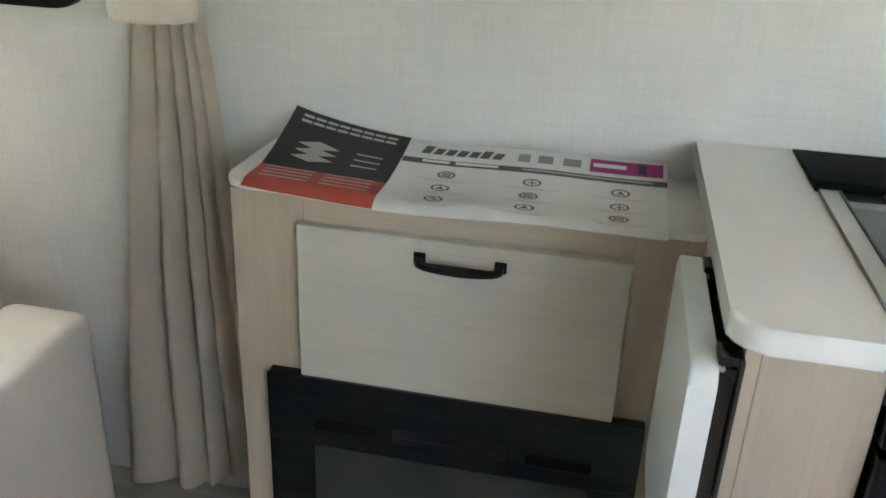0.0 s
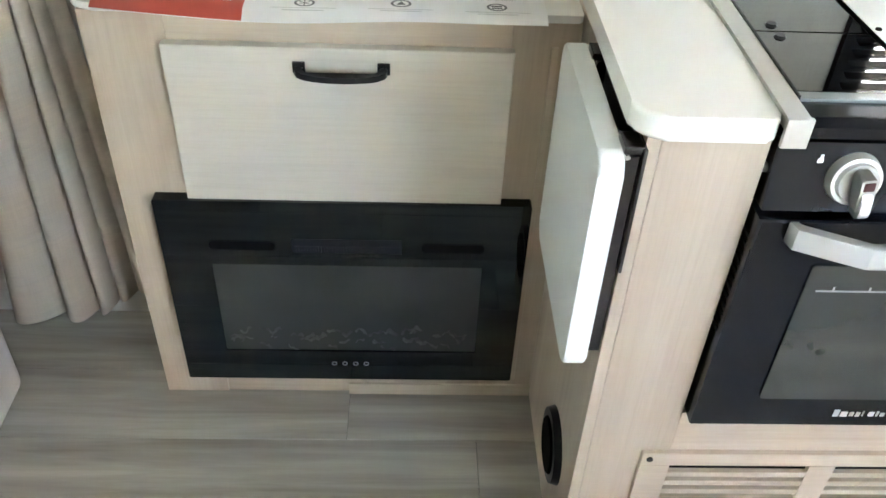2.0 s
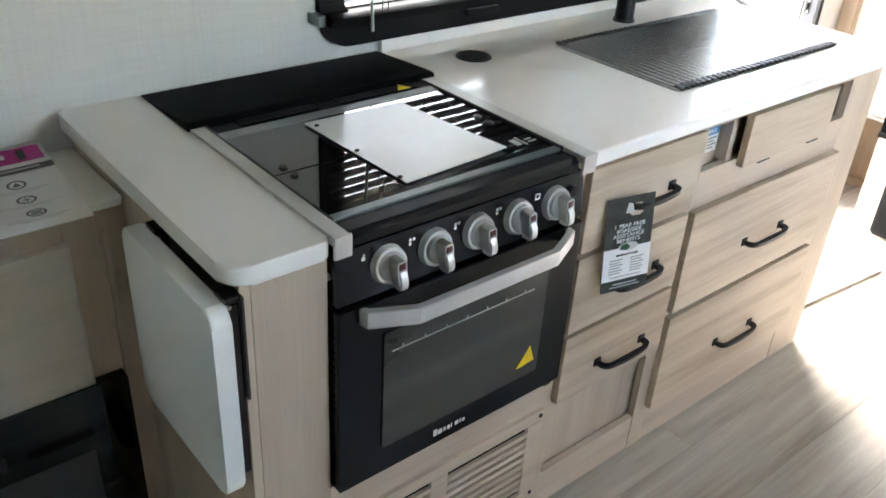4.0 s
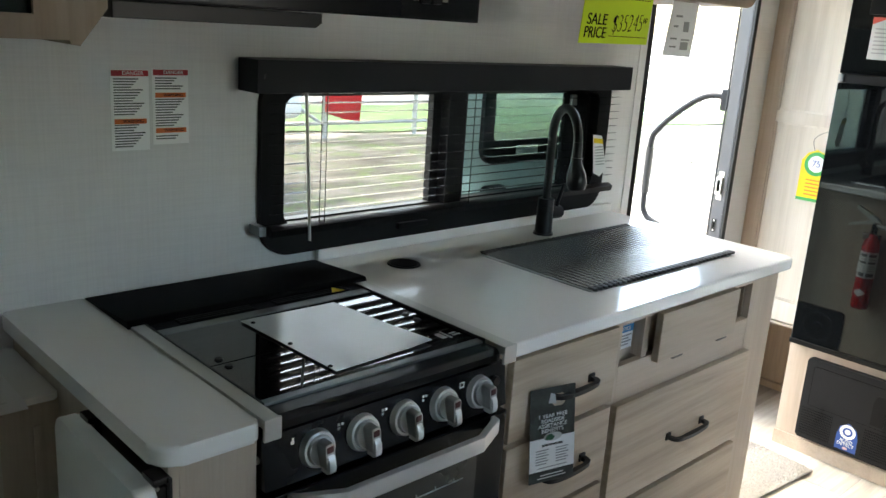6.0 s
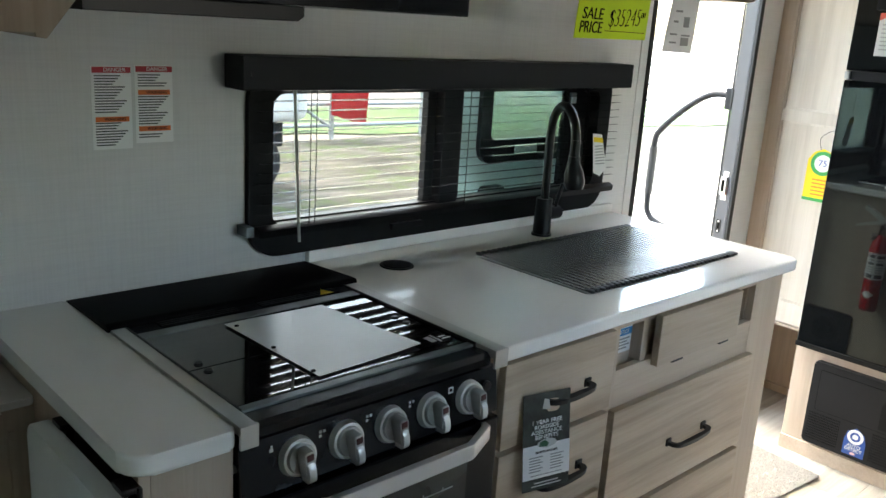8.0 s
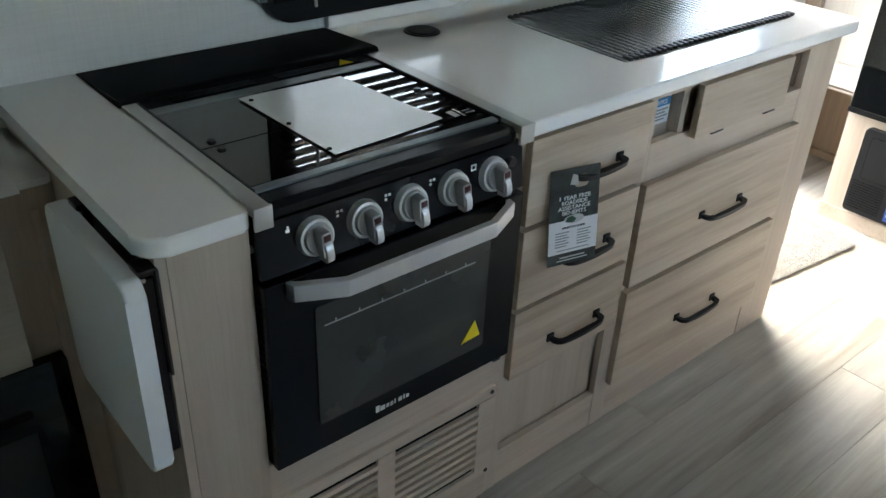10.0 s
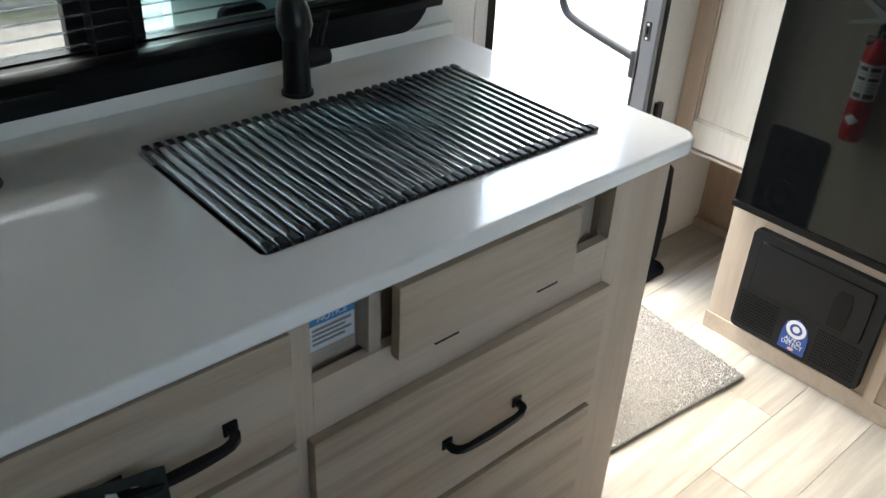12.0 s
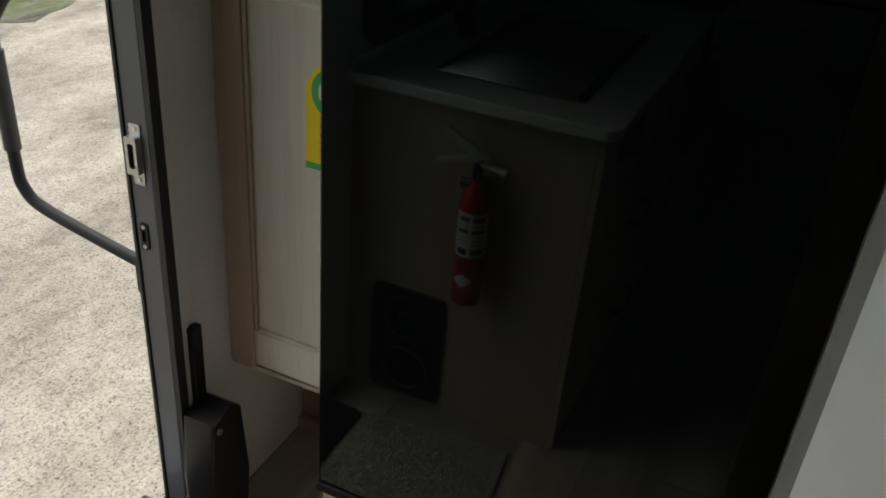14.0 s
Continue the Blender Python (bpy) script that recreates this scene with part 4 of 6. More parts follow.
# drawer unit
du = thing("drawer_unit", (1.92, 1.5, 0), "pale limed wood kitchen drawer base unit", "cabinet")
part("stile", box(1.348, 1.385, KY, KY + 0.018, 0.0, 0.8845, 0.001), M_WOODV, du)
part("stile", box(1.708, 1.758, KY, KY + 0.018, 0.0, 0.8845, 0.001), M_WOODV, du)
part("stile", box(2.3525, 2.4985, KY, KY + 0.018, 0.0, 0.8845, 0.001), M_WOODV, du)
part("rail", box(1.7585, 2.352, KY, KY + 0.018, 0.655, 0.762, 0.001), M_WOODX, du)
part("rail", box(1.7585, 2.352, KY, KY + 0.018, 0.862, 0.8845, 0.001), M_WOODX, du)
part("rail", box(1.7585, 2.352, KY, KY + 0.018, 0.37, 0.43, 0.001), M_WOODX, du)
part("rail", box(1.3855, 2.352, KY + 0.002, KY + 0.018, 0.0, 0.105, 0.001), M_WOODX, du)
for z in (0.685, 0.495, 0.33):
    part("rail", box(1.3855, 1.7075, KY, KY + 0.018, z - 0.02, z + 0.02, 0.001), M_WOODX, du)
part("recessed_panel", box(1.3855, 2.352, KY + 0.034, KY + 0.040, 0.0, 0.8845), M_WOODX, du)
part("lower_panel", box(1.3855, 1.7075, KY + 0.022, KY + 0.0335, 0.1055, 0.3095), M_WOODV, du)
part("niche_wall", box(1.852, 1.872, KY + 0.004, KY + 0.0335, 0.7625, 0.8615), M_WOODV, du)
# right niche wall in the darker oak, the left one in pale oak
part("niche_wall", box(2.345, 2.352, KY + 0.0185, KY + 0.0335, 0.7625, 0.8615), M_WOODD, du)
part("end_panel", box(2.483, 2.4985, KY + 0.0185, WN - 0.001, 0.0, 0.8845, 0.0015), M_WOODV, du)
DY = 1.203
for z0, z1, hx0, hx1, hz in ((0.695, 0.872, 1.49, 1.63, 0.778), (0.506, 0.683, 1.49, 1.63, 0.59), (0.325, 0.495, 1.49, 1.637, 0.393)):
    d = front(du, "drawer_front", 1.378, 1.720, DY, z0, z1, M_KITCHEN)
    pull(d, hx0, hx1, DY, hz)
for z0, z1, hx0, hx1, hz in ((0.412, 0.674, 1.986, 2.142, 0.53), (0.125, 0.397, 1.975, 2.128, 0.237)):
    d = front(du, "drawer_front", 1.745, 2.358, DY, z0, z1, M_KITCHEN)
    pull(d, hx0, hx1, DY, hz)
ff = part("tilt_tray_front", box(1.882, 2.240, 1.198, 1.216, 0.750, 0.872, 0.003), M_KITCHEN, du)
for x in (1.95, 2.16):
    part("hinge", box(x, x + 0.045, 1.200, 1.224, 0.744, 0.7485, 0.001), M_BLACKM, ff)
nt = thing("notice_label", (1.81, KY + 0.033, 0.80), "white notice sticker with a blue band in the open tray niche", "label")
LY = KY + 0.0332
part("card", box(1.776, 1.849, LY - 0.001, LY + 0.0008, 0.782, 0.840), M_PAPER, nt)
part("blue_band", box(1.776, 1.849, LY - 0.0022, LY - 0.0011, 0.823, 0.840), M_INKSKY, nt)
words("lettering", "NOTICE", 0.013, (1.8125, LY - 0.0026, 0.8315), (90, 0, 0), M_PAPER, nt)
for i in range(4):
    bars([(1.781, 1.843 - 0.010 * (i % 2), 0.813 - i * 0.0075, 0.8165 - i * 0.0075)], M_INKG, "print_line", nt, "y", LY - 0.0021, 0.0008)

# hang tag on the top drawer pull
ht = thing("hang_tag", (1.47, 1.165, 0.6), "dark printed hang tag looped over a drawer pull", "tag")
HOOK = rounded(1.470, 1.508, 0.757, 0.788, 0.012)
part("card", ring(rounded(1.408, 1.536, 0.572, 0.806, 0.003), HOOK, "y", 1.162, 1.1628), M_CARD, ht, "mottled green-black card with a hook cut-out")
part("folded_flap", slab([(1.458, 0.768), (1.480, 0.764), (1.476, 0.788), (1.464, 0.792)], "y", 1.1600, 1.1606), M_PAPERG, ht, "white underside of the folded flap")
part("white_panel", box(1.4082, 1.5358, 1.1606, 1.1616, 0.601, 0.682), M_PAPER, ht)
for i, t in enumerate(("1 YEAR FREE", "ROADSIDE", "ASSISTANCE", "BENEFITS")):
    words("lettering", t, 0.0135, (1.472, 1.1612, 0.736 - i * 0.0122), (90, 0, 0), M_PAPER, ht, width=(0.080, 0.066, 0.083, 0.062)[i])
part("emblem", slab([(1.472 + 0.026 * math.cos(a), 0.684 + 0.0105 * math.sin(a)) for a in (2 * math.pi * k / 24 for k in range(24))], "y", 1.1594, 1.1604), M_PAPERG, ht, "white oval emblem with a green leaf shape")
part("leaf_shape", slab([(1.450, 0.679), (1.470, 0.676), (1.477, 0.684), (1.466, 0.692), (1.453, 0.689)], "y", 1.1586, 1.1593), plain("deep_green_print", (0.012, 0.085, 0.035), 0.6), ht)
words("lettering", "BENEFITS INCLUDE:", 0.0068, (1.472, 1.1602, 0.664), (90, 0, 0), M_INKK, ht)
bars([(x, x + 0.036 - 0.006 * (i % 2), 0.652 - i * 0.0068, 0.6545 - i * 0.0068) for x in (1.425, 1.482) for i in range(6)] + [(1.43, 1.515, 0.608, 0.610)], M_INKG, "print", ht, "y", 1.1598, 0.0006)
bars([(1.44, 1.505, 0.588, 0.591), (1.432, 1.513, 0.581, 0.5835)], M_PAPERG, "print", ht, "y", 1.1606, 0.0006)
# it hangs behind the upper pull and in front of the lower one
ht.rotation_euler = (radians(-7.0), 0, radians(-13))
ht.scale = (0.88, 1.0, 0.84)
ht.location += Vector((0.007, 0.004, 0.027))

# ---------------------------------------------------------------- worktops
CT0, CT1 = 0.885, 0.915
k1 = thing("worktop", (0.74, 1.5, CT0), "white solid-surface worktop end piece", "worktop")
part("top", slab(rounded(0.662, 0.818, 1.192, WN - 0.001, (0.035, 0.011, 0.011, 0.011), 8), "z", CT0, CT1, 0.007, 3), M_COUNTER, k1)
k2 = thing("worktop", (1.93, 1.5, CT0), "white solid-surface worktop with a sink cut-out", "worktop")
OUT = rounded(1.353, 2.533, 1.192, WN - 0.001, (0.011, 0.04, 0.011, 0.011), 8)
SX0, SX1, SY0, SY1 = 1.752, 2.404, 1.312, 1.674
INN = rounded(SX0, SX1, SY0, SY1, 0.01, 8)
bm = ring(OUT, INN, "z", CT0, CT1)
bm.normal_update()
lim = [e for e in bm.edges if len(e.link_faces) == 2 and abs(e.verts[0].co.z - e.verts[1].co.z) < 1e-6 and abs(e.link_faces[0].normal.dot(e.link_faces[1].normal)) < 0.3]
bmesh.ops.bevel(bm, geom=lim, offset=0.006, segments=3, affect="EDGES", profile=0.6)
part("top", bm, M_COUNTER, k2)
part("upstand", box(1.36, 2.530, WN - 0.018, WN - 0.001, CT1 + 0.0003, CT1 + 0.028, 0.004, 2), M_COUNTER, k2)
cp = thing("outlet_cap", (1.524, 1.704, CT1), "flat round black pop-up outlet cap in the worktop", "outlet")
part("ring", cyl((1.524, 1.704, CT1), (1.524, 1.704, CT1 + 0.003), 0.041, 0.039, 40), M_BLACKM, cp)
part("lid", cyl((1.524, 1.704, CT1 + 0.003), (1.524, 1.704, CT1 + 0.0045), 0.033, 0.032, 40), M_BLACK, cp)

# sink and roll-up rack
sk = thing("sink", (2.08, 1.5, 0.70), "dark undermount sink under the rack", "sink")
part("bowl", ring(rounded(SX0 - 0.012, SX1 + 0.012, SY0 - 0.012, SY1 + 0.012, 0.02), rounded(SX0 - 0.002, SX1 + 0.002, SY0 - 0.002, SY1 + 0.002, 0.02), "z", 0.70, CT0 - 0.0005), M_SINK, sk)
part("bottom", box(SX0 - 0.012, SX1 + 0.012, SY0 - 0.012, SY1 + 0.012, 0.694, 0.70), M_SINK, sk)
part("drain", cyl((2.08, 1.5, 0.70), (2.08, 1.5, 0.704), 0.045, 0.04, 24), M_STEEL, sk)
rk = thing("roll_up_rack", (2.08, 1.5, CT1), "roll-up drying rack of dark steel rods over the sink", "drying rack")
NR = 34
for i in range(NR):
    x = SX0 + 0.012 + (SX1 - SX0 - 0.024) * i / (NR - 1)
    rd = part("rod", cyl((x, SY0 + 0.002, CT1), (x, SY1 - 0.002, CT1), 0.0070, seg=14), M_ROD, rk)
for y0, y1 in ((SY0 - 0.003, SY0 + 0.018), (SY1 - 0.018, SY1 + 0.003)):
    for i in range(NR):
        x = SX0 + 0.012 + (SX1 - SX0 - 0.024) * i / (NR - 1)
        part("end_clip", box(x - 0.0056, x + 0.0056, y0, y1, CT1 + 0.0004, CT1 + 0.0078, 0.0022), M_RUBBER, rk)

# tap
tp = thing("kitchen_tap", (2.077, 1.736, CT1), "matt black gooseneck tap with a pull-down spray", "tap")
part("body", cyl((2.077, 1.736, CT1 + 0.006), (2.077, 1.736, 1.02), 0.025, 0.0225, 28), M_BLACKM, tp)
part("base_ring", cyl((2.077, 1.736, CT1), (2.077, 1.736, CT1 + 0.006), 0.029, 0.028, 28), M_BLACKM, tp)
neck = [(2.077, 1.736, 1.018), (2.077, 1.736, 1.13), (2.077, 1.736, 1.20)]
for a in range(0, 181, 20):
    neck.append((2.077 - 0.058 * (1 - math.cos(radians(a))), 1.736 - 0.09 * (1 - math.cos(radians(a))), 1.20 + 0.085 * math.sin(radians(a))))
part("neck", tube(smooth_path(neck, 3), 0.0118, 16), M_BLACKM, tp)
hx, hy = neck[-1][0], neck[-1][1]
hd = part("spray_head", tube([(hx, hy, 1.212), (hx, hy, 1.17), (hx, hy, 1.155), (hx, hy - 0.004, 1.13), (hx, hy - 0.008, 1.107), (hx, hy - 0.010, 1.09)], 0.015, 18, rad=[0.0122, 0.0128, 0.016, 0.0245, 0.0265, 0.021]), M_BLACKM, tp)
part("collar", cyl((hx, hy, 1.168), (hx, hy, 1.172), 0.0152, seg=18), M_BLACKM, hd)
part("valve", cyl((2.095, 1.736, 0.975), (2.14, 1.736, 0.975), 0.0185, seg=20), M_BLACKM, tp)
part("lever", tube([(2.125, 1.736, 0.985), (2.127, 1.732, 1.01), (2.135, 1.722, 1.06)], 0.0055, 10), M_BLACKM, tp)

# ---------------------------------------------------------------- range
rg = thing("gas_range", (1.085, 1.5, 0.42), "black gas range with a glass cooktop cover", "range")
RX0, RX1, RF = 0.8225, 1.3445, 1.183
part("body", box(RX0 + 0.002, RX1 - 0.002, RF + 0.045, 1.80, 0.425, 0.893, 0.004), M_ENAMEL, rg)
part("control_panel", slab([(RF + 0.004, 0.800), (RF + 0.0445, 0.800), (RF + 0.0445, 0.884), (RF + 0.016, 0.884)], "x", RX0, RX1, 0.003), M_ENAMEL, rg)
part("top_edge", slab([(RF + 0.010, 0.892), (RF + 0.052, 0.892), (RF + 0.052, 0.913), (RF + 0.02, 0.913), (RF + 0.010, 0.905)], "x", RX0 + 0.022, RX1 - 0.022, 0.003), M_ENAMEL, rg)
part("trim_strip", box(RX0 + 0.026, RX1 - 0.026, RF + 0.053, RF + 0.069, 0.905, 0.9165, 0.001), M_ANOD, rg, "grey metal strip along the cover")
gl = part("glass_cover", box(RX0 + 0.026, RX1 - 0.026, 1.407, 1.573, 0.9105, 0.9165, 0.001), M_COOKGL, rg, "folding black glass cover")
part("glass_cover", box(RX0 + 0.026, RX1 - 0.026, RF + 0.0695, 1.4045, 0.9105, 0.9165, 0.001), M_COOKGL, rg, "folding black glass cover")
part("side_rail", box(RX0 + 0.022, RX0 + 0.0255, RF + 0.05, 1.634, 0.893, 0.921, 0.0008), M_BLACKM, rg)
part("side_rail", box(RX1 - 0.0255, RX1 - 0.022, RF + 0.05, 1.634, 0.893, 0.921, 0.0008), M_BLACKM, rg)
for x in (RX0 + 0.055, RX1 - 0.055):
    for y in (1.39, 1.424):
        part("hinge_pin", cyl((x, y, 0.9165), (x, y, 0.9195), 0.008, 0.006, 14), M_BLACKM, rg)
part("backguard", slab([(1.636, 0.896), (1.838, 0.896), (1.838, 0.917), (1.648, 0.9285), (1.639, 0.927), (1.636, 0.923)], "x", RX0 - 0.008, RX1 + 0.012, 0.002), M_MATTBK, rg)
part("rear_strip", box(RX0 + 0.026, RX1 - 0.026, 1.5745, 1.600, 0.9105, 0.9175, 0.001), M_ANOD, rg, "grey metal strip behind the cover")
part("vent_ledge", box(RX0 + 0.020, RX1 - 0.020, 1.6005, 1.6355, 0.905, 0.9165, 0.001), M_SILL, rg)
for x0, x1 in ((0.90, 1.06), (1.105, 1.29)):
    p = part("vent_slot", box(x0, x1, 1.604, 1.633, 0.9168, 0.9178, 0.0004), M_INKK, rg)
    for yy in (1.610, 1.619, 1.628):
        part("slot_bar", box(x0 + 0.002, x1 - 0.002, yy, yy + 0.003, 0.9179, 0.9198), M_GREYBK, p, smooth=False)
part("warning_triangle", slab([(1.240, 1.605), (1.272, 1.605), (1.258, 1.632)], "z", 0.9202, 0.921), M_YELLOW, rg, "yellow caution sticker")
bars([(1.262, 1.275, 1.285, 1.31), (1.279, 1.283, 1.28, 1.315), (1.29, 1.31, 1.287, 1.291), (1.29, 1.306, 1.297, 1.301)], M_INKG, "print", rg, "z", 0.9167, 0.0004)
for x0, x1 in ((0.8185, RX0 + 0.0215), (RX1 - 0.0215, 1.3525)):
    part("edge_trim", box(x0, x1, RF + 0.004, 1.634, 0.905, 0.920, 0.001), M_ALU, rg, "beige metal edge trim")
    part("end_cap", box(x0 - 0.0015, x1 + 0.0015, RF - 0.002, RF + 0.0035, 0.886, 0.921, 0.001), M_ALU, rg, "square bare metal end cap")
# oven door
od = part("oven_door", box(RX0, RX1, RF, RF + 0.042, 0.428, 0.790, 0.004), M_ENAMEL, rg)
part("oven_window", slab(rounded(0.905, 1.268, 0.487, 0.724, 0.006), "y", RF - 0.003, RF - 0.0003, 0.0006), M_OVENGL, od, "smoked glass oven window")
rkx = [(0.92, 1.235, 0.684, 0.6865)] + [(0.94 + i * 0.045, 0.9425 + i * 0.045, 0.6865, 0.692) for i in range(7)]
bars(rkx, M_INKG, "oven_rack", od, "y", RF - 0.0036, 0.0006)
pts = [(0.858, RF - 0.001), (0.862, RF - 0.018), (0.935, RF - 0.052), (1.232, RF - 0.052), (1.305, RF - 0.018), (1.309, RF - 0.001)]
inner = [(0.868, RF - 0.001), (0.872, RF - 0.012), (0.938, RF - 0.043), (1.229, RF - 0.043), (1.295, RF - 0.012), (1.299, RF - 0.001)]
bm = slab(pts + inner[::-1], "z", 0.760, 0.789, 0.003)
part("handle", bm, plain("pale_satin_metal", (0.66, 0.655, 0.65), 0.34, 0.55), od, "flat satin metal bar handle")
part("caution_sticker", slab([(1.212, 0.514), (1.257, 0.518), (1.243, 0.556)], "y", RF - 0.0042, RF - 0.0034), M_YELLOW, od, "yellow triangle sticker")
bars([(1.02, 1.028, 0.449, 0.463), (1.030, 1.040, 0.449, 0.459), (1.043, 1.049, 0.450, 0.458), (1.052, 1.058, 0.449, 0.458), (1.061, 1.063, 0.450, 0.460), (1.070, 1.078, 0.450, 0.459), (1.081, 1.084, 0.450, 0.460), (1.087, 1.093, 0.450, 0.457)], M_PAPERG, "logo_shapes", od, "y", RF - 0.0012, 0.0008)
bm = bmesh.new()
for i in range(12):
    box(RX0 - 0.0008, RX0 + 0.0004, RF + 0.012, RF + 0.030, 0.60 + i * 0.014, 0.606 + i * 0.014, bm=bm)
part("side_louvres", bm, M_INKK, od, smooth=False)
part("foot", box(RX1 - 0.03, RX1 - 0.012, RF + 0.008, RF + 0.02, 0.414, 0.4275, 0.002), M_BLACKM, od)
part("screw", cyl((RX0 + 0.0005, RF + 0.025, 0.845), (RX0 - 0.003, RF + 0.025, 0.845), 0.006, seg=12), M_ALU, rg)


M_GRIP = plain("knob_grey_plastic", (0.46, 0.46, 0.455), 0.32, 0.4, bump=0.0)
M_CHROME = plain("satin_chrome", (0.78, 0.78, 0.77), 0.3, 0.4, bump=0.0)
M_MARK = plain("dark_red_mark", (0.06, 0.008, 0.010), 0.4)


def knob(x, z):
    y = RF + 0.009
    sk = part("knob", cyl((x, y + 0.004, z), (x, y - 0.010, z + 0.002), 0.032, 0.0285, 36), M_KNOB, rg, "silver burner knob")
    b = cyl((x, y - 0.010, z + 0.002), (x, y - 0.016, z + 0.003), 0.024, 0.0225, 36)
    part("collar", b, M_GRIP, sk)
    m = Matrix.Translation((x, y, z + 0.002)) @ Matrix.Rotation(radians(-6), 4, "Y")
    bm = slab(rounded(-0.0085, 0.0085, -0.024, 0.021, (0.006, 0.006, 0.004, 0.004)), "y", -0.037, -0.0145, 0.003)
    bmesh.ops.transform(bm, matrix=m, verts=bm.verts)
    gp = part("grip", bm, M_GRIP, sk, "dark grey knob grip")
    # bright rounded face strip down the grip
    bm = slab([(-0.0372, 0.0), (-0.0405, 0.004), (-0.0425, 0.010), (-0.0425, 0.022), (-0.040, 0.030), (-0.034, 0.034), (-0.018, 0.034), (-0.018, 0.0242), (-0.0372, 0.0242)], "x", -0.0062, 0.0062, 0.0022)
    for v in bm.verts:
        v.co.z = -v.co.z + 0.003
    bmesh.ops.transform(bm, matrix=m, verts=bm.verts)
    part("face_strip", bm, M_CHROME, sk, "bright chrome grip face")
    bm = box(-0.0058, 0.0058, -0.0382, -0.0366, 0.0070, 0.0175, 0.0006)
    bmesh.ops.transform(bm, matrix=m, verts=bm.verts)
    part("red_mark", bm, M_MARK, sk, "red pointer mark")


for i in range(5):
    x = 0.916 + i * 0.0888
    knob(x, 0.842)
    if i == 0:
        rows = [(x - 0.0455, x - 0.0395, 0.861, 0.866), (x - 0.0435, x - 0.0405, 0.866, 0.871)]
    elif i == 4:
        rows = [(x - 0.048, x - 0.037, 0.860, 0.862), (x - 0.048, x - 0.037, 0.869, 0.871), (x - 0.048, x - 0.046, 0.862, 0.869), (x - 0.039, x - 0.037, 0.862, 0.869)]
    else:
        rows = [(x - 0.048, x - 0.044, 0.866, 0.870), (x - 0.041, x - 0.037, 0.866, 0.870), (x - 0.048, x - 0.044, 0.859, 0.863)]
    bars(rows, M_PAPER, "burner_symbol", rg, "y", RF + 0.0108, 0.0012)
part("igniter_button", cyl((1.316, RF + 0.014, 0.853), (1.316, RF + 0.006, 0.853), 0.009, seg=18), M_BLACKM, rg)

# loose sheet on the cooktop
sh = thing("metal_sheet", (1.1, 1.41, 0.9175), "white coated metal sheet lying on the glass cooktop", "metal sheet")
SP = [(0.996, 1.548), (1.004, 1.556), (1.206, 1.553), (1.236, 1.286), (1.228, 1.280), (1.006, 1.266), (0.996, 1.274)]
vs, fs = [], []
NX, NY = 16, 18
for k in (0, 1):
    for j in range(NY + 1):
        for i in range(NX + 1):
            u, v = i / NX, j / NY
            x = (0.996 + 0.010 * (1 - v)) * (1 - u) + (1.232 - 0.026 * v) * u
            y = (1.268 + 0.014 * u) * (1 - v) + (1.557 - 0.004 * u) * v
            lift = 0.0009 * (1 + noise.noise(Vector((x * 9, y * 7, 2.0)))) + 0.004 * max(0.0, u - 0.75) * max(0.0, 0.4 - v) * 6
            vs.append((x - sh.location.x, y - sh.location.y, 0.0012 + max(0.0, lift) + 0.0008 * k))
W = NX + 1
for j in range(NY):
    for i in range(NX):
        q = [j * W + i, j * W + i + 1, (j + 1) * W + i + 1, (j + 1) * W + i]
        fs += [q[::-1], [c + W * (NY + 1) for c in q]]
rim = [i for i in range(NX)] + [j * W + NX for j in range(NY)] + [NY * W + i for i in range(NX, 0, -1)] + [j * W for j in range(NY, 0, -1)]
for c, d in zip(rim, rim[1:] + rim[:1]):
    fs.append([c, d, d + W * (NY + 1), c + W * (NY + 1)])
me = bpy.data.meshes.new("sheet")
me.from_pydata(vs, [], fs)
me.materials.append(M_PLATE)
me.polygons.foreach_set("use_smooth", [True] * len(me.polygons))
me.set_sharp_from_angle(angle=radians(40))
new("sheet", me).parent = sh
for y in (1.535, 1.41, 1.29):
    part("hole", cyl((1.009, y, 0.9196), (1.009, y, 0.9222), 0.0042, seg=12), M_INKK, sh)

# ---------------------------------------------------------------- labels on the wall
for x0, x1, z0, z1, orange in ((0.882, 0.958, 1.202, 1.358, (1.263,)), (0.965, 1.041, 1.211, 1.360, (1.313, 1.243))):
    lb = thing("warning_label", ((x0 + x1) / 2, WN, z0), "white safety label with red and orange bands on the wall", "label", "safety labels")
    part("card", box(x0, x1, WN - 0.0012, WN - 0.0002, z0, z1), M_LABEL, lb)
    part("red_band", box(x0 + 0.002, x1 - 0.001, WN - 0.0022, WN - 0.0013, z1 - 0.0125, z1 - 0.0015), plain("danger_red", (0.42, 0.02, 0.03), 0.6), lb)
    words("lettering", "DANGER", 0.0105, ((x0 + x1) / 2 + 0.006, WN - 0.0026, z1 - 0.007), (90, 0, 0), M_PAPER, lb)
    rows = []
    z = z1 - 0.019
    while z > z0 + 0.006:
        if not any(o - 0.012 < z < o + 0.004 for o in orange):
            w = (x1 - x0 - 0.014) * (0.55 + 0.45 * ((z * 7919) % 1))
            rows.append((x0 + 0.006, x0 + 0.006 + w, z, z + 0.0022))
        z -= 0.0052
    bars(rows, M_INKD, "print", lb, "y", WN - 0.0019, 0.0006)
    for o in orange:
        part("orange_band", box(x0 + 0.006, x1 - 0.006, WN - 0.0022, WN - 0.0013, o - 0.009, o + 0.0005), M_INKO, lb)
        words("lettering", "WARNING", 0.0085, ((x0 + x1) / 2 + 0.005, WN - 0.0026, o - 0.0042), (90, 0, 0), M_INKK, lb)

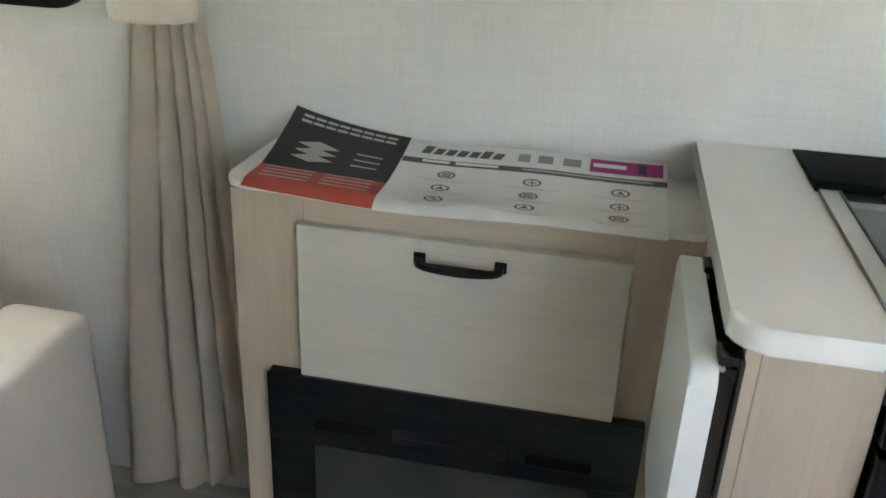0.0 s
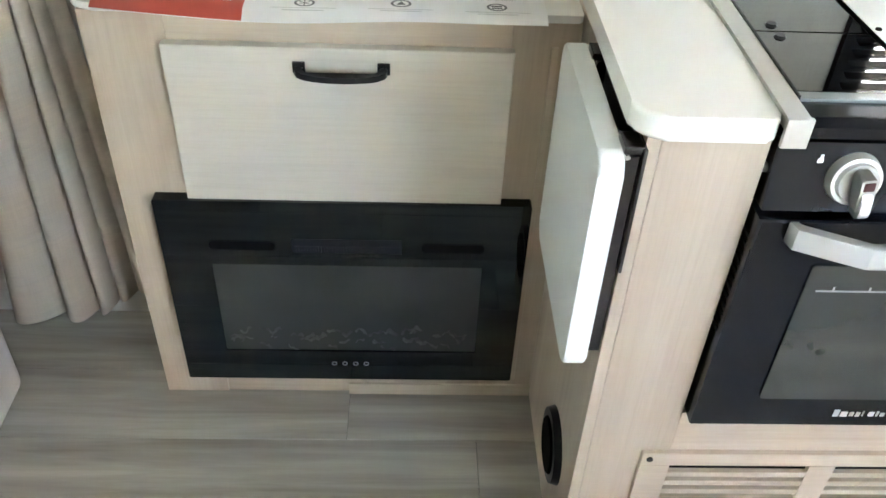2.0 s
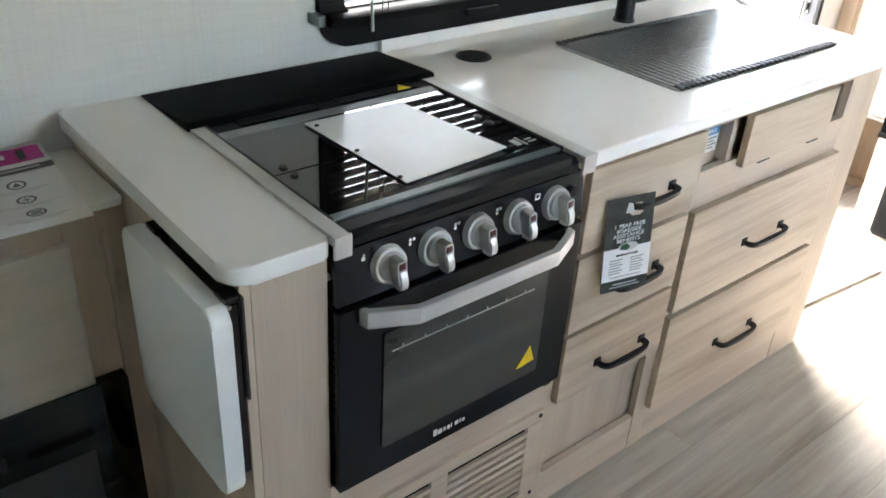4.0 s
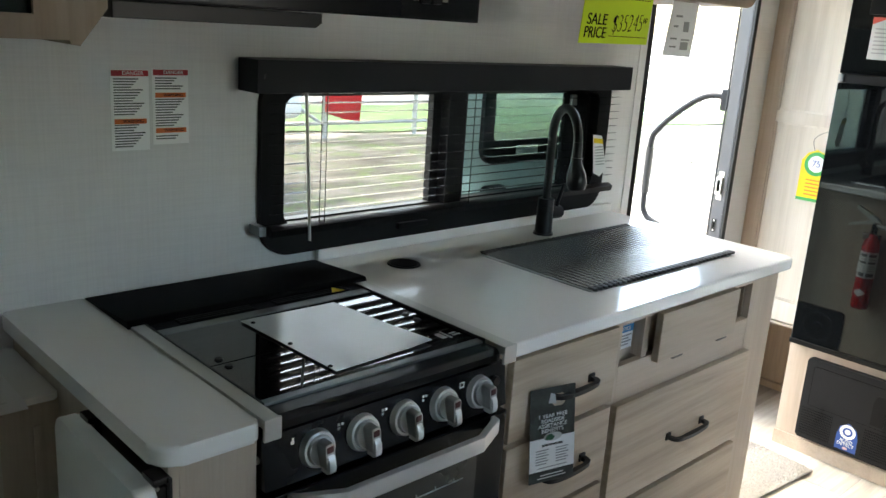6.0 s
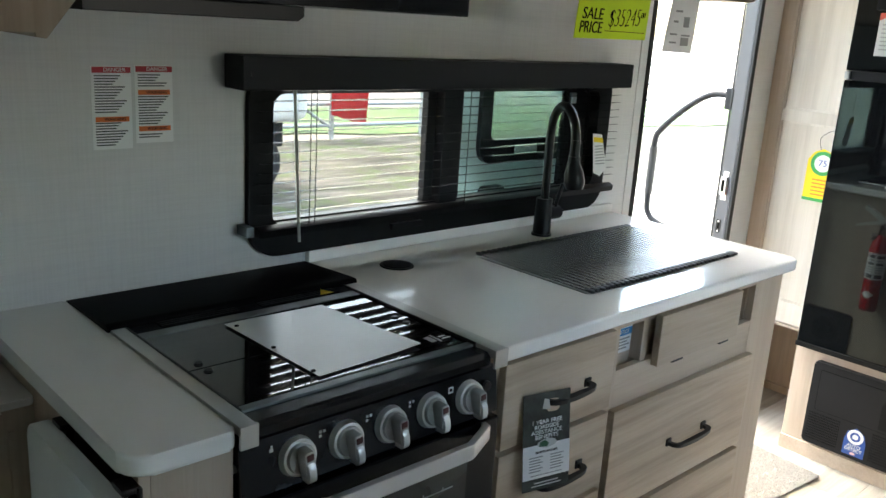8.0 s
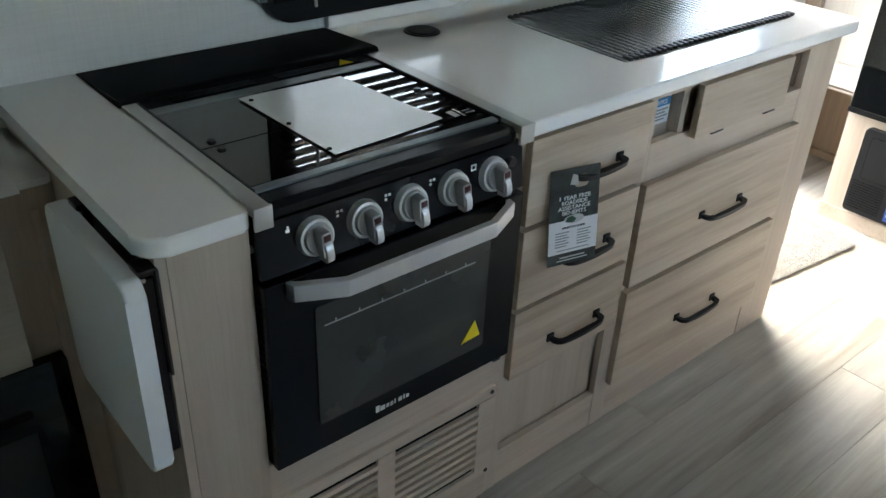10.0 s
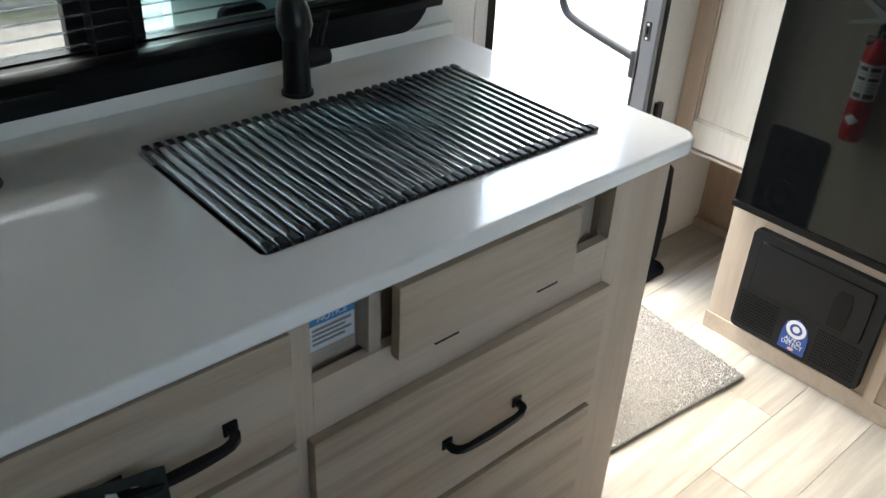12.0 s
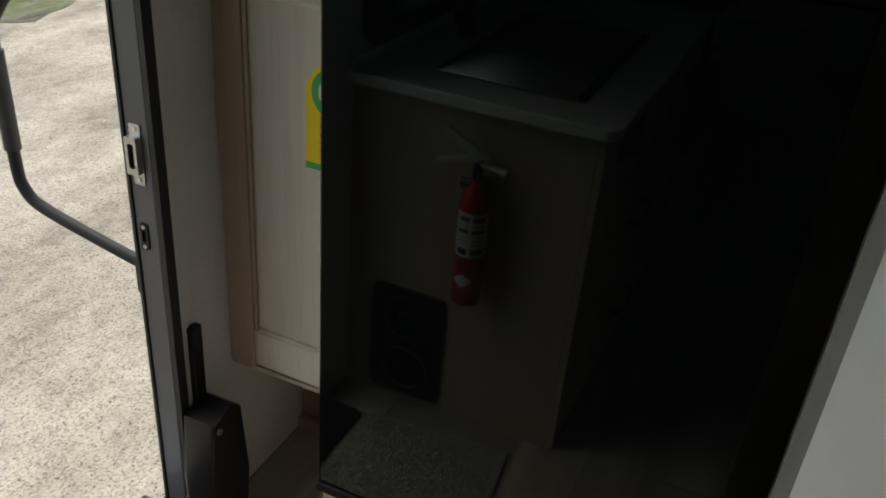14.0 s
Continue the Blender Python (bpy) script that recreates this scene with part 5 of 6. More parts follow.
# ---------------------------------------------------------------- overhead units and hood
oc = thing("overhead_cabinet", (0.3, 1.62, 1.43), "wooden overhead cabinet, shade put into its brown colour, with a glass door", "cabinet")
# pale oak like the base units; the brown carries its shade
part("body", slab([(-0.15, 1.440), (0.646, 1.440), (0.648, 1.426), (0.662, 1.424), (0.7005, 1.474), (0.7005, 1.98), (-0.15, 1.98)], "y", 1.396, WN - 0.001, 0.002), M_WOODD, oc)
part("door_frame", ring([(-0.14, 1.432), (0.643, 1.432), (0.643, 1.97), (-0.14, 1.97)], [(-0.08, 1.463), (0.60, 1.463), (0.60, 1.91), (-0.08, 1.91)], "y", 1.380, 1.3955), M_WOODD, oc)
part("pane", box(-0.08, 0.60, 1.388, 1.393, 1.463, 1.91), M_BLACKG, oc, "dark glass door pane")
hd = thing("range_hood", (1.06, 1.62, 1.46), "glossy black range hood with two rocker switches", "range hood")
part("body", box(0.702, 1.41, 1.40, WN - 0.001, 1.487, 1.72, 0.004), M_ENAMEL, hd)
part("lower_tray", slab([(0.72, 1.486), (0.72, 1.462), (1.06, 1.462), (1.072, 1.470), (1.072, 1.486)], "y", 1.43, WN - 0.001, 0.002), M_BLACKM, hd)
for x, t in ((1.262, "LIGHT"), (1.288, "FAN")):
    part("rocker_switch", box(x, x + 0.02, 1.394, 1.401, 1.515, 1.529, 0.002), M_BLACK, hd)
words("lettering", "LIGHT", 0.007, (1.247, 1.3992, 1.522), (90, 0, 0), M_PAPERG, hd)
words("lettering", "FAN", 0.007, (1.320, 1.3992, 1.522), (90, 0, 0), M_PAPERG, hd)
o2 = thing("overhead_cabinet", (2.2, 1.62, 1.57), "tan overhead cabinet with a rounded lower corner", "cabinet")
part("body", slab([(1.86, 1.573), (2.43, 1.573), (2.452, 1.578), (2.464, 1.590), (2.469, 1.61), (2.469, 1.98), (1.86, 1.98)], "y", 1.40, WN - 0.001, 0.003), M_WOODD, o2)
ps = thing("price_card", (1.84, 1.39, 1.46), "fluorescent yellow price card taped to the overhead cabinet", "sign")
part("card", slab([(1.716, 1.461), (1.972, 1.464), (1.985, 1.66), (1.735, 1.66)], "y", 1.3975, 1.399), M_LIME, ps)
words("lettering", "SALE", 0.034, (1.772, 1.3968, 1.512), (90, 0, 0), M_INKK, ps, shear=0.15, width=0.072)
words("lettering", "PRICE", 0.034, (1.768, 1.3968, 1.484), (90, 0, 0), M_INKK, ps, shear=0.15, width=0.078)
words("handwriting", "$35245", 0.056, (1.884, 1.3968, 1.507), (90, -3, 0), M_INKK, ps, shear=0.35, width=0.118, thin=0.0016)
words("handwriting", "00", 0.017, (1.953, 1.3968, 1.517), (90, -3, 0), M_INKK, ps, shear=0.35, thin=0.0005)
words("lettering", "WAS", 0.03, (1.786, 1.3968, 1.573), (90, 0, 0), M_INKK, ps, shear=0.15)
bars([(1.82, 1.965, 1.4785, 1.4798), (1.82, 1.968, 1.561, 1.5623)], M_INKK, "rule", ps, "y", 1.3969, 0.0005)
pp = thing("paper_sheet", (2.13, 1.45, 1.44), "printed sheet hanging below the overhead cabinet", "paper")
part("sheet", slab([(2.125, 1.44), (2.255, 1.437), (2.268, 1.573), (2.146, 1.573)], "y", 1.449, 1.45), M_LABEL, pp)
bars([(2.205, 2.23, 1.50, 1.525), (2.16, 2.18, 1.51, 1.515), (2.165, 2.195, 1.535, 1.54), (2.20, 2.235, 1.455, 1.475), (2.20, 2.24, 1.478, 1.482), (2.15, 2.18, 1.46, 1.464), (2.15, 2.18, 1.48, 1.484)], M_INKG, "print", pp, "y", 1.4482, 0.0006)

# ---------------------------------------------------------------- on the counter's end panel
fe = thing("fire_extinguisher", (2.555, 1.487, 0.40), "red fire extinguisher bracketed to the cabinet end panel", "fire extinguisher")
EX, EY = 2.553, 1.487
ER = 0.035
part("cylinder", tube([(EX, EY, 0.412), (EX, EY, 0.415), (EX, EY, 0.425), (EX, EY, 0.68), (EX, EY, 0.705), (EX, EY, 0.727), (EX, EY, 0.74)], 0.04, 28, rad=[0.026, 0.032, ER, ER, 0.030, 0.019, 0.015]), M_RED, fe)
lb = part("label_band", cyl((EX, EY, 0.553), (EX, EY, 0.667), ER + 0.0007, seg=28, caps=False), M_PAPER, fe, "white instruction label with dark print")
for z0, h in ((0.560, 0.016), (0.584, 0.004), (0.594, 0.004), (0.604, 0.004), (0.616, 0.010), (0.634, 0.004), (0.646, 0.012)):
    bm = bmesh.new()
    for a0, a1 in ((-75, -20), (-8, 34), (46, 80)):
        for k in range(6):
            b0, b1 = radians(a0 + (a1 - a0) * k / 6), radians(a0 + (a1 - a0) * (k + 1) / 6)
            r = ER + 0.0012
            bm.faces.new([bm.verts.new((EX + r * math.cos(q), EY + r * math.sin(q), z)) for q, z in ((b0, z0), (b1, z0), (b1, z0 + h), (b0, z0 + h))])
    part("print_line", bm, M_INKG if h < 0.01 else M_INKD, lb, smooth=False)
bm = bmesh.new()
for k in range(8):
    u0, u1 = -1 + k / 4, -1 + (k + 1) / 4
    r = ER + 0.001
    q0, q1 = radians(40 * u0), radians(40 * u1)
    h0, h1 = 0.002 + 0.016 * (1 - abs(u0)), 0.002 + 0.016 * (1 - abs(u1))
    bm.faces.new([bm.verts.new((EX + r * math.cos(q), EY + r * math.sin(q), z)) for q, z in ((q0, 0.488 - h0), (q1, 0.488 - h1), (q1, 0.488 + h1), (q0, 0.488 + h0))])
part("diamond_mark", bm, M_PAPER, fe, "white diamond mark", smooth=False)
part("neck", cyl((EX, EY, 0.738), (EX, EY, 0.785), 0.013, 0.011, 18), M_BLACKM, fe)
part("lever", slab([(1.462, 0.792), (1.495, 0.790), (1.572, 0.838), (1.566, 0.852), (1.485, 0.812)], "x", EX - 0.010, EX + 0.010, 0.002), M_KNOB, fe, "upper steel squeeze lever")
part("lever", slab([(1.462, 0.772), (1.50, 0.784), (1.595, 0.756), (1.59, 0.768), (1.50, 0.797)], "x", EX - 0.009, EX + 0.009, 0.002), M_KNOB, fe, "lower steel carrying lever")
part("nozzle", cyl((EX, 1.478, 0.778), (EX, 1.418, 0.768), 0.007, 0.010, 14), M_KNOB, fe)
gg = part("gauge", cyl((EX + 0.004, 1.500, 0.728), (EX + 0.010, 1.522, 0.728), 0.014, seg=20), M_STEEL, fe)
part("gauge_face", cyl((EX + 0.010, 1.522, 0.728), (EX + 0.0105, 1.5235, 0.728), 0.012, seg=20), M_PAPER, gg)
part("pull_pin", ring([(1.47 + 0.013 * math.cos(2 * math.pi * k / 16), 0.752 + 0.013 * math.sin(2 * math.pi * k / 16)) for k in range(16)], [(1.47 + 0.0105 * math.cos(2 * math.pi * k / 16), 0.752 + 0.0105 * math.sin(2 * math.pi * k / 16)) for k in range(16)], "x", EX + 0.014, EX + 0.0165), M_STEEL, fe)
part("bracket", box(2.4982, 2.519, 1.472, 1.502, 0.43, 0.73, 0.003), M_BLACKM, fe)

M_CONE = plain("grey_speaker_rubber", (0.035, 0.036, 0.037), 0.4)
sp = thing("speaker_panel", (2.5, 1.655, 0.02), "black panel with two round speakers on the cabinet end", "speaker")
part("plate", slab(rounded(1.555, 1.765, 0.02, 0.355, 0.015), "x", 2.4983, 2.509, 0.003), M_BLACKM, sp)
for z in (0.105, 0.265):
    c = part("cone", cyl((2.509, 1.66, z), (2.511, 1.66, z), 0.068, 0.064, 36), M_INKK, sp)
    part("surround", ring([(1.66 + 0.069 * math.cos(2 * math.pi * k / 32), z + 0.069 * math.sin(2 * math.pi * k / 32)) for k in range(32)], [(1.66 + 0.058 * math.cos(2 * math.pi * k / 32), z + 0.058 * math.sin(2 * math.pi * k / 32)) for k in range(32)], "x", 2.5105, 2.514), M_CONE, c)
    part("dust_cap", cyl((2.511, 1.66, z), (2.516, 1.66, z), 0.025, 0.018, 24), M_GREYBK, c)

# ---------------------------------------------------------------- fridge and its base
FX = 3.25
fg = thing("fridge", (3.5, 1.15, 0.42), "tall two-door fridge with mirror-black glass doors", "fridge")
part("body", box(FX + 0.042, 3.79, 0.835, 1.455, 0.425, 1.86, 0.004), M_BLACK, fg)
d1 = part("door", box(FX, FX + 0.04, 0.828, 1.464, 0.436, 1.372, 0.003), M_BLACKG, fg, "lower mirror-black door")
d2 = part("door", box(FX, FX + 0.04, 0.828, 1.464, 1.404, 1.855, 0.003), M_BLACKG, fg, "upper mirror-black freezer door")
part("grip_channel", box(FX + 0.008, FX + 0.041, 0.83, 1.462, 1.373, 1.403, 0.002), M_GREYBK, fg, "recessed grip channel")
part("hinge", box(FX + 0.001, FX + 0.03, 1.45, 1.466, 1.376, 1.40, 0.002), M_STEEL, fg)
part("bottom_lip", box(FX - 0.006, FX + 0.041, 0.826, 1.466, 0.418, 0.4355, 0.003), M_BLACK, fg)
pa = part("leaflet", box(FX - 0.002, FX - 0.0005, 1.25, 1.384, 1.456, 1.592), M_PAPERG, d2, "taped printed leaflet")
part("red_corner", slab([(1.384, 1.592), (1.384, 1.568), (1.33, 1.592)], "x", FX - 0.0032, FX - 0.0021), M_INKR, pa)
bars([(1.37 - 0.09 * (0.6 + 0.4 * ((i * 37) % 10) / 10), 1.372, 1.475 + i * 0.013, 1.479 + i * 0.013) for i in range(7)], M_INKG, "print", pa, "x", FX - 0.003, 0.0009)
part("black_pad", box(FX - 0.006, FX - 0.0005, 1.22, 1.40, 1.60, 1.72, 0.004), M_BLACK, d2)

bs = thing("plinth_cabinet", (3.5, 1.1, 0), "pale wood plinth cabinet under the fridge", "cabinet")
part("front_panel", box(3.272, 3.288, 0.80, 1.4695, 0.0, 0.417, 0.0015), M_WOODV, bs)
part("side_panel", box(3.2885, 3.78, 1.455, 1.4695, 0.0, 0.417, 0.0015), M_WOODV, bs)
part("skirting", box(3.266, 3.2715, 0.80, 1.472, 0.0, 0.055, 0.002), M_WOODX, bs)
part("stile", box(3.262, 3.2715, 0.965, 0.995, 0.056, 0.417, 0.002), M_WOODV, bs)
ot = thing("power_outlet", (3.265, 0.925, 0.235), "small black power outlet on the wooden plinth", "outlet")
part("plate", slab(rounded(0.885, 0.96, 0.215, 0.26, 0.018), "x", 3.264, 3.2718, 0.002), M_BLACKM, ot)
part("sockets", box(3.2625, 3.2645, 0.90, 0.945, 0.228, 0.247, 0.002), M_INKK, ot)

cv = thing("power_converter", (3.26, 1.195, 0.07), "black power converter panel with a breaker door", "electrical panel")
part("housing", slab(rounded(1.013, 1.385, 0.07, 0.383, 0.012), "x", 3.248, 3.2717, 0.006), M_GREYBK, cv)
part("breaker_door", slab(rounded(1.045, 1.355, 0.206, 0.355, 0.008), "x", 3.2445, 3.2492, 0.0015), M_GREYBK, cv)
part("door_gap", ring(rounded(1.043, 1.357, 0.204, 0.357, 0.009), rounded(1.0455, 1.3545, 0.2065, 0.3545, 0.008), "x", 3.2462, 3.2484), M_INKK, cv)
lt = part("latch", slab([(1.09, 0.215), (1.135, 0.215), (1.135, 0.30), (1.125, 0.325), (1.095, 0.325), (1.088, 0.30)], "x", 3.2425, 3.2446, 0.001), M_BLACK, cv)
vs, fs = [], []
for i in range(60):
    for j in range(11):
        y, z = 1.028 + i * 0.0058, 0.088 + j * 0.0098
        if not 1.145 < y < 1.255:
            k = len(vs)
            vs += [(3.2474, y, z), (3.2474, y + 0.003, z), (3.2474, y + 0.003, z + 0.0055), (3.2474, y, z + 0.0055)]
            fs.append((k, k + 1, k + 2, k + 3))
bm = bmesh.new()
for f in fs:
    bm.faces.new([bm.verts.new(vs[q]) for q in f])
part("perforation", bm, M_INKK, cv, smooth=False)["kind"] = "stuff"
stk = part("sticker", slab([(1.163, 0.084), (1.237, 0.084), (1.237, 0.138), (1.229, 0.170), (1.20, 0.188), (1.171, 0.170), (1.163, 0.138)], "x", 3.2455, 3.2475), M_INKB, cv, "blue and white round-topped sticker")
N = 28
part("dial", ring([(1.20 + 0.028 * math.cos(2 * math.pi * k / N), 0.156 + 0.027 * math.sin(2 * math.pi * k / N)) for k in range(N)], [(1.20 + 0.018 * math.cos(2 * math.pi * k / N), 0.156 + 0.0172 * math.sin(2 * math.pi * k / N)) for k in range(N)], "x", 3.2445, 3.2456), M_PAPER, stk)
part("hub", slab([(1.20 + 0.010 * math.cos(2 * math.pi * k / N), 0.156 + 0.0095 * math.sin(2 * math.pi * k / N)) for k in range(N)], "x", 3.2445, 3.2456), M_PAPER, stk)
part("seal", slab([(1.20 + 0.009 * math.cos(2 * math.pi * k / N), 0.0925 + 0.005 * math.sin(2 * math.pi * k / N)) for k in range(N)], "x", 3.2445, 3.2456), plain("pink_print", (0.7, 0.45, 0.45), 0.6), stk)
words("lettering", "AUTO", 0.0170, (3.2448, 1.20, 0.1205), (90, 0, -90), M_PAPER, stk)
words("lettering", "DETECT", 0.0165, (3.2448, 1.20, 0.1065), (90, 0, -90), M_PAPER, stk)

# tall cabinet between the doorway and the fridge
tc = thing("pantry_cabinet", (3.65, 1.66, 0.39), "tall whitewashed oak cabinet with a framed door", "cabinet")
PX = 3.50
part("body", box(PX + 0.02, 3.785, 1.475, WN - 0.001, 0.392, 1.985, 0.0015), M_WOODV, tc)
part("underside", box(PX + 0.004, 3.785, 1.475, WN - 0.001, 0.382, 0.3915, 0.0015), M_WOODX, tc)
dr = part("door", box(PX + 0.012, PX + 0.0195, 1.48, 1.815, 0.40, 1.96, 0.0015), M_DOORW, tc)
part("stile", box(PX + 0.0, PX + 0.0195, 1.782, WN - 0.002, 0.392, 1.985, 0.003), M_WOODV, tc)
part("rail", box(PX + 0.002, PX + 0.0118, 1.482, 1.7815, 0.40, 0.485, 0.003), M_DOORW, dr)
part("rail", box(PX + 0.002, PX + 0.0118, 1.482, 1.7815, 1.19, 1.235, 0.003), M_DOORW, dr)
part("stile", box(PX + 0.002, PX + 0.0118, 1.476, 1.4815, 0.40, 1.96, 0.003), M_DOORW, dr)
for z0, z1 in ((0.485, 0.493), (1.182, 1.19), (1.235, 1.243), (1.95, 1.958)):
    part("bead", box(PX + 0.006, PX + 0.0118, 1.482, 1.7735, z0, z1, 0.002), M_DOORW, dr)
part("bead", box(PX + 0.005, PX + 0.0118, 1.774, 1.7815, 0.485, 1.95, 0.002), M_WOODV, dr)
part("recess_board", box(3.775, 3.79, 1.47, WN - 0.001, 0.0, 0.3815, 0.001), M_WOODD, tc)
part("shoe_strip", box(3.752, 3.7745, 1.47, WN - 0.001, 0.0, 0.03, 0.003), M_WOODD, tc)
et = thing("energy_tag", (3.47, 1.6, 0.90), "yellow and green printed hang tag on a string", "tag")
TY0, TY1 = 1.535, 1.643
part("card", slab([(TY0, 0.905), (TY1, 0.905), (TY1, 1.06), (TY1 - 0.02, 1.09), (TY0 + 0.054, 1.105), (TY0 + 0.02, 1.09), (TY0, 1.06)], "x", 3.4895, 3.491), M_YELLOW, et)
part("green_edge", box(3.4885, 3.4894, TY0, TY1, 0.905, 0.917), M_INKGR, et)
part("ring", ring([(1.585 + 0.046 * math.cos(2 * math.pi * k / N), 1.05 + 0.046 * math.sin(2 * math.pi * k / N)) for k in range(N)], [(1.585 + 0.032 * math.cos(2 * math.pi * k / N), 1.05 + 0.032 * math.sin(2 * math.pi * k / N)) for k in range(N)], "x", 3.4884, 3.4894), M_INKGR, et)
part("disc", slab([(1.585 + 0.0318 * math.cos(2 * math.pi * k / N), 1.05 + 0.0318 * math.sin(2 * math.pi * k / N)) for k in range(N)], "x", 3.4884, 3.4894), M_PAPER, et)
words("lettering", "75", 0.034, (3.4882, 1.585, 1.05), (90, 0, -90), M_INKB, et)
bars([(1.56, 1.615, 0.985 - i * 0.014, 0.989 - i * 0.014) for i in range(5)], M_INKO, "print", et, "x", 3.4888, 0.0006)
part("string", tube(smooth_path([(3.49, 1.60, 1.10), (3.4905, 1.61, 1.14), (3.491, 1.58, 1.17), (3.4915, 1.53, 1.185)], 5), 0.001, 6), M_INKK, et)

# ---------------------------------------------------------------- rug
ru = thing("rug", (2.93, 1.5, 0.0), "pale grey shaggy doormat on the plank floor", "rug")
C = [Vector((2.585, 1.318, 0)), Vector((3.142, 1.262, 0)), Vector((3.188, 1.690, 0)), Vector((2.63, 1.745, 0))]


def on_rug(u, v):
    return (C[0] * (1 - u) + C[1] * u) * (1 - v) + (C[3] * (1 - u) + C[2] * u) * v


bm = slab([(p.x, p.y) for p in C], "z", 0.0045, 0.011, 0.002)
part("backing", bm, M_RUG, ru)
r2 = random.Random(11)
vs, fs = [], []
for _ in range(62000):
    p = on_rug(r2.uniform(-0.008, 1.008), r2.uniform(-0.01, 1.01))
    a = r2.uniform(0, 6.283)
    l, w, hgt = r2.uniform(0.001, 0.0036), r2.uniform(0.0009, 0.0017), r2.uniform(0.012, 0.018)
    d = Vector((math.cos(a), math.sin(a), 0))
    s = Vector((-d.y, d.x, 0))
    b = len(vs)
    base = p + Vector((0, 0, 0.009))
    for q in (base - s * w, base + s * w, base - d * w, p + d * l + s * w * 0.6 + Vector((0, 0, hgt)), p + d * l - s * w * 0.6 + Vector((0, 0, hgt))):
        vs.append(q - ru.location)
    fs += [(b, b + 1, b + 3, b + 4), (b, b + 4, b + 2), (b + 1, b + 2, b + 3), (b + 2, b + 4, b + 3)]
me = bpy.data.meshes.new("pile")
me.from_pydata(vs, [], fs)
me.materials.append(M_RUG)
pl = new("pile", me)
pl.parent = ru
pl["kind"] = "stuff"

# ---------------------------------------------------------------- outside
GZ = -0.65
bm = bmesh.new()
bmesh.ops.create_grid(bm, x_segments=2, y_segments=2, size=400)
bmesh.ops.translate(bm, verts=bm.verts, vec=(0, 0, GZ))
solid("ground", bm, M_GROUND, "pale sandy gravel yard", "ground", kind="structure")
r3 = random.Random(3)
vs, fs = [], []
for _ in range(16000):
    x, y = r3.uniform(2.4, 8.5), r3.uniform(2.0, 8.5)
    s = r3.uniform(0.0014, 0.0036) * (1.9 if r3.random() < 0.04 else 1)
    b = len(vs)
    for dx, dy, dz in ((1, 0, 0), (-0.5, 0.8, 0), (-0.5, -0.8, 0), (0.1, 0.05, 0.8)):
        vs.append((x + dx * s * r3.uniform(0.7, 1.2), y + dy * s * r3.uniform(0.7, 1.2), GZ + dz * s))
    fs += [(b, b + 1, b + 3), (b + 1, b + 2, b + 3), (b + 2, b, b + 3)]
me = bpy.data.meshes.new("pebbles")
me.from_pydata(vs, [], fs)
me.materials.append(plain("pebble_grey", (0.24, 0.225, 0.20), 0.9, vary=0.5, scale=30.0))
tagged(new("pebbles", me), "loose grey pebbles scattered on the gravel", "pebbles", kind="stuff")

sp2 = thing("strap_loop", (3.50, 2.90, GZ), "black strap loop lying on the gravel", "strap")
part("loop", tube(smooth_path([(3.47, 2.88, GZ + 0.006), (3.495, 2.92, GZ + 0.012), (3.525, 2.935, GZ + 0.014), (3.54, 2.905, GZ + 0.010), (3.515, 2.885, GZ + 0.005), (3.485, 2.875, GZ + 0.005)], 6), 0.005, 8), M_RUBBER, sp2)
bm = bmesh.new()
bmesh.ops.create_icosphere(bm, subdivisions=3, radius=0.035, matrix=Matrix.Translation((3.425, 2.90, GZ + 0.012)))
for v in bm.verts:
    v.co += v.normal * 0.012 * noise.noise(v.co * 40)
solid("stone", bm, plain("speckled_stone", (0.26, 0.24, 0.21), 0.9, vary=0.6, scale=60.0, bump=0.4), "grey speckled stone on the gravel", "stone")
bm = bmesh.new()
bmesh.ops.create_grid(bm, x_segments=60, y_segments=10, size=0.5, matrix=Matrix.LocRotScale((14, 14.5, GZ + 0.015), Euler((0, 0, radians(-8))), (30, 4.2, 1)))
for v in bm.verts:
    v.co.y += 0.35 * noise.noise(v.co * 0.8)
    v.co.z += 0.05 * abs(noise.noise(v.co * 2.0))
solid("grass_verge", bm, M_GRASS, "strip of rough green grass along a fence", "grass", kind="stuff")
bm = bmesh.new()
bmesh.ops.create_grid(bm, x_segments=90, y_segments=50, size=0.5, matrix=Matrix.LocRotScale((10.5, 9.9, GZ + 0.004), None, (21, 5.2, 1)))
for v in bm.verts:
    v.co.y += 0.9 * noise.noise(v.co * 0.7) + 0.3 * noise.noise(v.co * 2.3)
    v.co.z += 0.006 * abs(noise.noise(v.co * 1.7))
solid("weedy_gravel", bm, M_WEEDY, "dark rutted gravel with thin green weeds", "gravel", kind="stuff")
fn = thing("pipe_fence", (10, 12.5, GZ), "galvanised pipe gate and rail fence beyond the yard", "fence")
for i in range(9):
    x = 5.0 + i * 2.0
    part("post", cyl((x, 12.7 - 0.1 * i, GZ), (x, 12.7 - 0.1 * i, GZ + 1.5), 0.05, seg=12), M_GALV, fn)
for z in (0.25, 0.62, 1.0, 1.45):
    part("rail", cyl((5.0, 12.7, GZ + z), (21.0, 11.9, GZ + z), 0.035, seg=10), M_GALV, fn)
for i in range(4):
    part("brace", cyl((7.0 + i * 4, 12.6 - 0.2 * i, GZ + 1.45), (9.0 + i * 4, 12.5 - 0.2 * i, GZ + 0.2), 0.03, seg=10), M_GALV, fn)
bm = bmesh.new()
